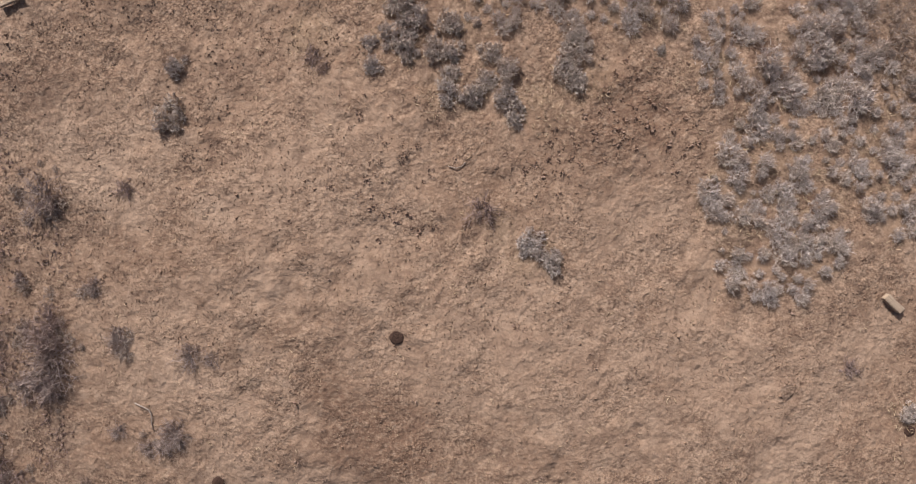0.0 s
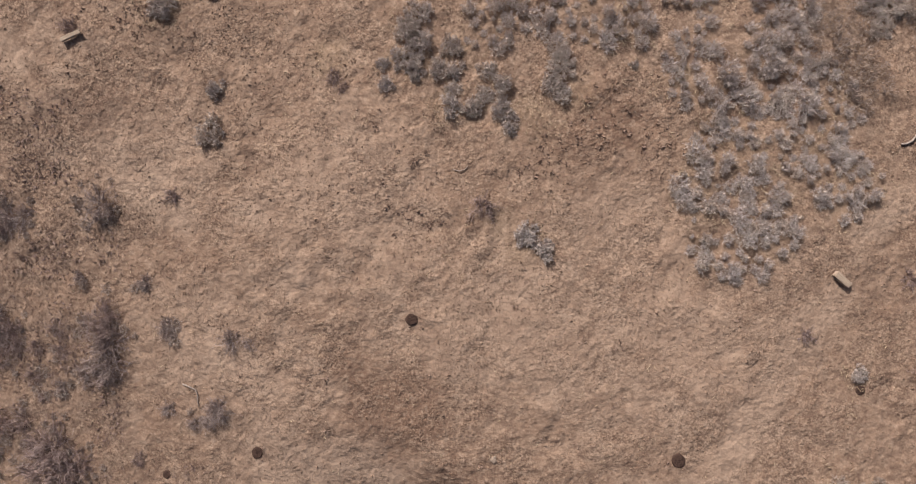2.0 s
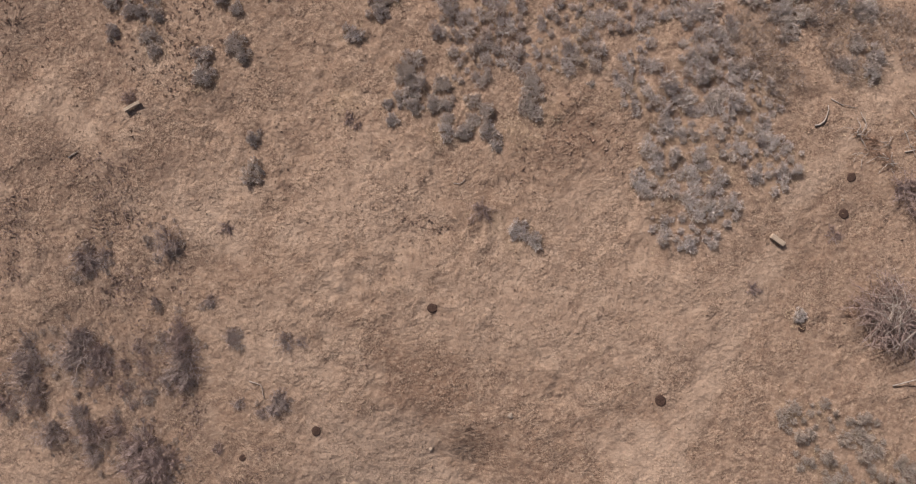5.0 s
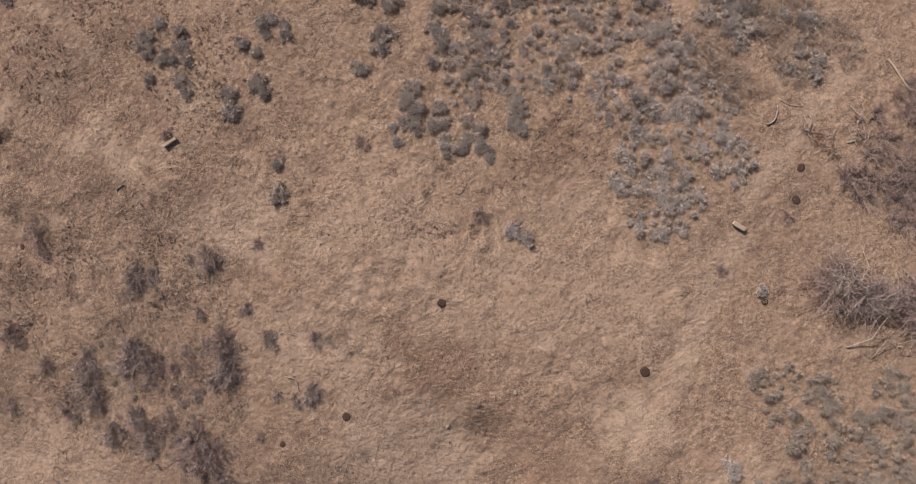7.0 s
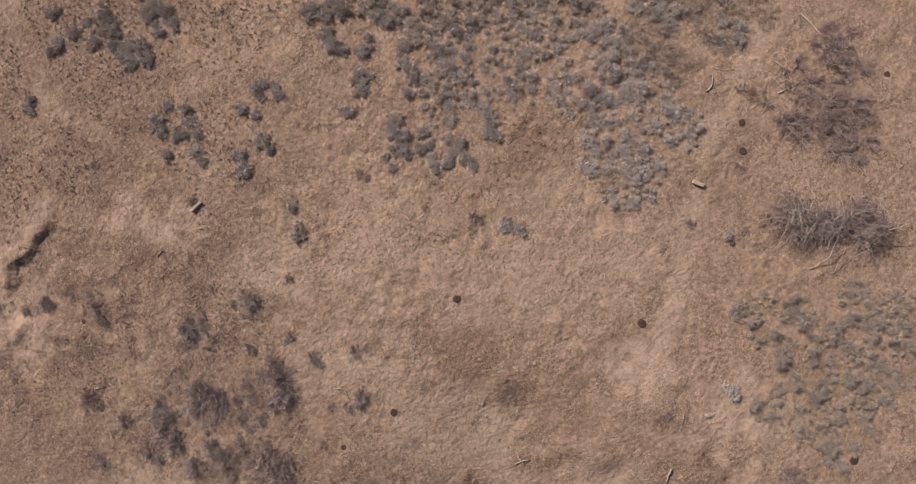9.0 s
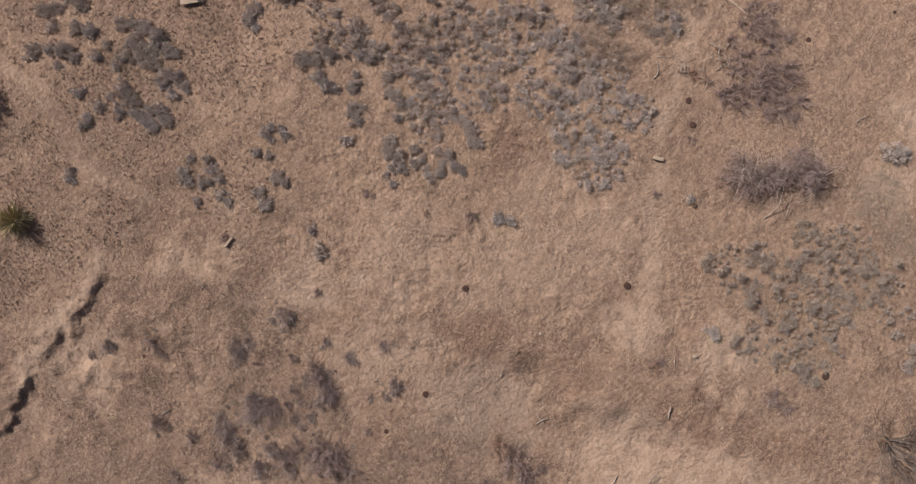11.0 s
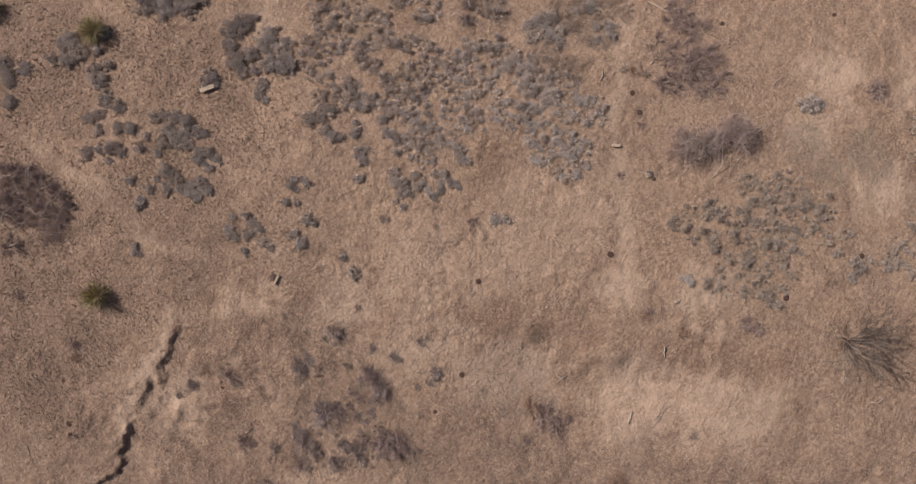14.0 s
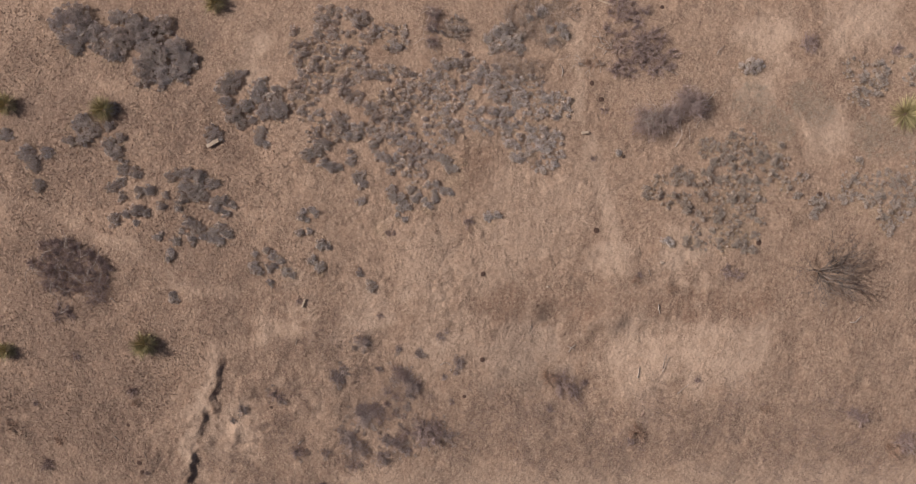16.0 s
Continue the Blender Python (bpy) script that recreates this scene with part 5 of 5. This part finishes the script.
def timber(name, label, a, b, width, thick, seed, lift=0.0):
    """A sawn piece of timber with worn edges and a checked, uneven end."""
    wrng = np.random.default_rng(seed)
    (ax, ay), (bx, by) = a, b
    length = math.hypot(bx - ax, by - ay)
    bm = bmesh.new()
    bmesh.ops.create_cube(bm, size=1.0)
    for v in bm.verts:
        v.co = Vector((v.co.x * length, v.co.y * width, (v.co.z + 0.5) * thick))
    bmesh.ops.subdivide_edges(bm, edges=[e for e in bm.edges if abs(e.verts[0].co.x - e.verts[1].co.x) > 0.01], cuts=6)
    bmesh.ops.bevel(bm, geom=list(bm.edges), offset=min(width, thick) * 0.08, segments=2, affect="EDGES", clamp_overlap=True)
    for v in bm.verts:
        v.co += Vector(wrng.normal(size=3)) * 0.002 + Vector((0, 0.012 * math.sin(v.co.x * 5 + seed), 0))
    ob = new(name, bm_mesh(name, bm, BOARD))
    za, zb = ground_at(ax, ay) + lift, ground_at(bx, by) + lift
    zb = za + max(-0.12, min(0.12, (zb - za) / length)) * length
    mid = Vector(((ax + bx) / 2, (ay + by) / 2, max((za + zb) / 2, ground_at((ax + bx) / 2, (ay + by) / 2)) - 0.005))
    ob.matrix_world = Matrix.Translation(mid) @ pose(0, 0, 0, 0, -math.degrees(math.atan2(zb - za, length)), math.degrees(math.atan2(by - ay, bx - ax)))
    return tagged(ob, label, "timber")


timber("wood_block", "short weathered timber block lying on a dirt track", (8.70, -1.31), (9.02, -1.63), 0.15, 0.13, 131)
timber("plank", "grey weathered plank lying across a sagebrush", (-5.98, 15.12), (-5.25, 14.81), 0.22, 0.06, 132, 0.12)
timber("plank", "short pale weathered plank on bare soil", (-11.25, 21.48), (-10.75, 21.22), 0.12, 0.05, 133)
timber("plank", "pale splintered plank leaning on dry soil", (-9.68, 4.73), (-9.17, 4.92), 0.10, 0.06, 134, 0.05)
timber("plank", "long pale weathered board on bare soil", (15.72, 3.30), (16.16, 2.08), 0.075, 0.05, 135)


# ---- weeds, straw, clods: too many to count ----
def sprinkle(count, rng, density, half=33.0):
    """Random places on the plan, kept with the given chance at each place."""
    x, y = rng.uniform(-half, half, count), rng.uniform(-half, half, count)
    keep = rng.uniform(0, 1, count) < density(x, y)
    return x[keep], y[keep]


SHRUBBY = [(a, b, r * 1.4) for a, b, r in DEAD_WEST + DEAD_SOUTH + DEAD_FAR + BRUSH_MATS]


def weed_chance(x, y):
    lump = 0.12 + 0.88 * step(value_noise(x, y, 1.7, 31) * 0.65 + value_noise(x, y, 0.5, 32) * 0.35, 0.35, 0.75)
    rich = np.maximum(0.30 + 0.70 * cover(x, y, FORBS, 0.5), np.maximum(0.75 * cover(x, y, LITTER, 0.5), 1.6 * cover(x, y, SHRUBBY, 0.6)))
    return lump * rich * (1 - track(x, y)) * (1 - 0.6 * cover(x, y, PALE)) * (1 - 0.7 * cover(x, y, GREEN))


def tufts(name, x, y, size, blades, rise, material, label, category, rng, width=0.22):
    n = len(x)
    z = height(x, y)
    base = np.repeat(np.stack([x, y, z], 1), blades, 0)
    s = np.repeat(size, blades)
    a, up = rng.uniform(0, 6.283, n * blades), rng.uniform(rise[0], rise[1], n * blades)
    way = np.stack([np.cos(a) * np.cos(up), np.sin(a) * np.cos(up), np.sin(up)], 1)
    base = base + way * np.array([1, 1, 0]) * (s * 0.3)[:, None]
    v, f = leaves(base, way, s * rng.uniform(0.7, 1.2, n * blades), s * width, rng)
    tagged(new(name, mesh_from(name, v, f, material)), label, category, kind="stuff")


rng = np.random.default_rng(17)
BRUSHY = [(a, b, r * 1.5) for a, b, r in SAGE_ALL]
x, y = sprinkle(80000, rng, weed_chance)
tufts("dark_weeds", x, y, rng.uniform(0.024, 0.052, len(x)) * np.where(rng.uniform(0, 1, len(x)) < 0.15, 1.5, 1.0), 7, (0.05, 0.9), WEED, "small dark dry weeds dotted over the soil", "weeds", rng, 0.26)


def even_spots(gap, chance, rng, half=33.0):
    """Places about gap apart, on a loose grid, kept with the given chance."""
    g = np.arange(-half, half, gap)
    x, y = (v.ravel() + rng.uniform(-0.42, 0.42, g.size ** 2) * gap for v in np.meshgrid(g, g))
    keep = rng.uniform(0, 1, len(x)) < chance(x, y)
    return x[keep], y[keep]


def bunch_chance(x, y):
    lump = 0.30 + 0.70 * step(value_noise(x, y, 1.9, 35) * 0.6 + value_noise(x, y, 0.7, 36) * 0.4, 0.28, 0.58)
    return lump * np.maximum(cover(x, y, BUNCH, 0.7), 0.5 * cover(x, y, FORBS, 0.5)) * (1 - track(x, y))


x, y = even_spots(0.215, bunch_chance, rng)
tufts("bunch_weeds", x, y, rng.uniform(0.036, 0.078, len(x)), 9, (0.15, 1.1), WEED, "rounded tufts of dark dry weeds spread over the soil", "weeds", rng, 0.27)
x, y = even_spots(0.18, lambda a, b: cover(a, b, LITTER_SOUTH, 0.6) * step(0.6 * value_noise(a, b, 1.0, 53) + 0.4 * value_noise(a, b, 0.4, 54), 0.38, 0.54), rng)
tufts("flat_weeds", x, y, rng.uniform(0.05, 0.125, len(x)), 9, (0.02, 0.7), LITTER_WEED, "flat purplish-brown dry weeds spread over pale soil", "weeds", rng, 0.12)
x, y = even_spots(0.3, lambda a, b: (0.5 + 0.5 * cover(a, b, LITTER, 0.6)) * step(value_noise(a, b, 1.3, 37), 0.45, 0.65) * (1 - track(a, b)), rng)
tufts("dry_stubble", x, y, rng.uniform(0.04, 0.11, len(x)), 5, (0.05, 0.8), STUBBLE, "flattened brown stubble of dead grass", "grass", rng, 0.09)
x, y = sprinkle(560000, rng, lambda a, b: np.maximum(np.maximum(0.8 * cover(a, b, STRAW), 0.55 * cover(a, b, BRUSHY, 0.6)), 0.03) * step(value_noise(a, b, 0.7, 33), 0.2, 0.6))
tufts("straw_grass", x, y, rng.uniform(0.06, 0.16, len(x)), 3, (0.05, 0.9), STRAW_BLADE, "thin tufts of dry straw-coloured grass", "grass", rng, 0.05)


def clod_chance(x, y):
    lump = step(value_noise(x, y, 1.1, 34) * 0.6 + value_noise(x, y, 0.4, 38) * 0.4, 0.40, 0.62)
    return (0.08 + 0.92 * lump) * (1 - 0.8 * track(x, y)) * (1 - 0.5 * cover(x, y, PALE))


def clods(x, y, low, high):
    n = len(x)
    z, r = height(x, y), rng.uniform(low, high, n)
    r = r * np.where(rng.uniform(0, 1, n) < 0.06, 1.7, 1.0)
    corner = np.array([(1, 0, 0), (-0.5, 0.87, 0), (-0.5, -0.87, 0), (0, 0, 1)], float)
    v = corner[None] * rng.uniform(0.6, 1.3, (n, 4, 1)) * r[:, None, None] * np.array([1, 1, 0.9])
    a = rng.uniform(0, 6.283, n)
    c, s = np.cos(a)[:, None], np.sin(a)[:, None]
    v = np.stack([v[:, :, 0] * c - v[:, :, 1] * s + x[:, None], v[:, :, 0] * s + v[:, :, 1] * c + y[:, None], v[:, :, 2] + z[:, None] - 0.002], -1).reshape(-1, 3)
    k = np.arange(n)[:, None] * 4
    f = np.concatenate([k + np.array([[i, (i + 1) % 3, 3]]) for i in range(3)], 0)
    tagged(new("soil_clods", mesh_from("soil_clods", v, f, CLOD)), "loose clods of dry reddish soil", "clods", kind="stuff")


x, y = sprinkle(70000, rng, clod_chance)
clods(x, y, 0.016, 0.036)
x, y = sprinkle(135000, rng, clod_chance, 13.0)
inner = np.abs(y) < 9.0
clods(x[inner], y[inner], 0.008, 0.024)
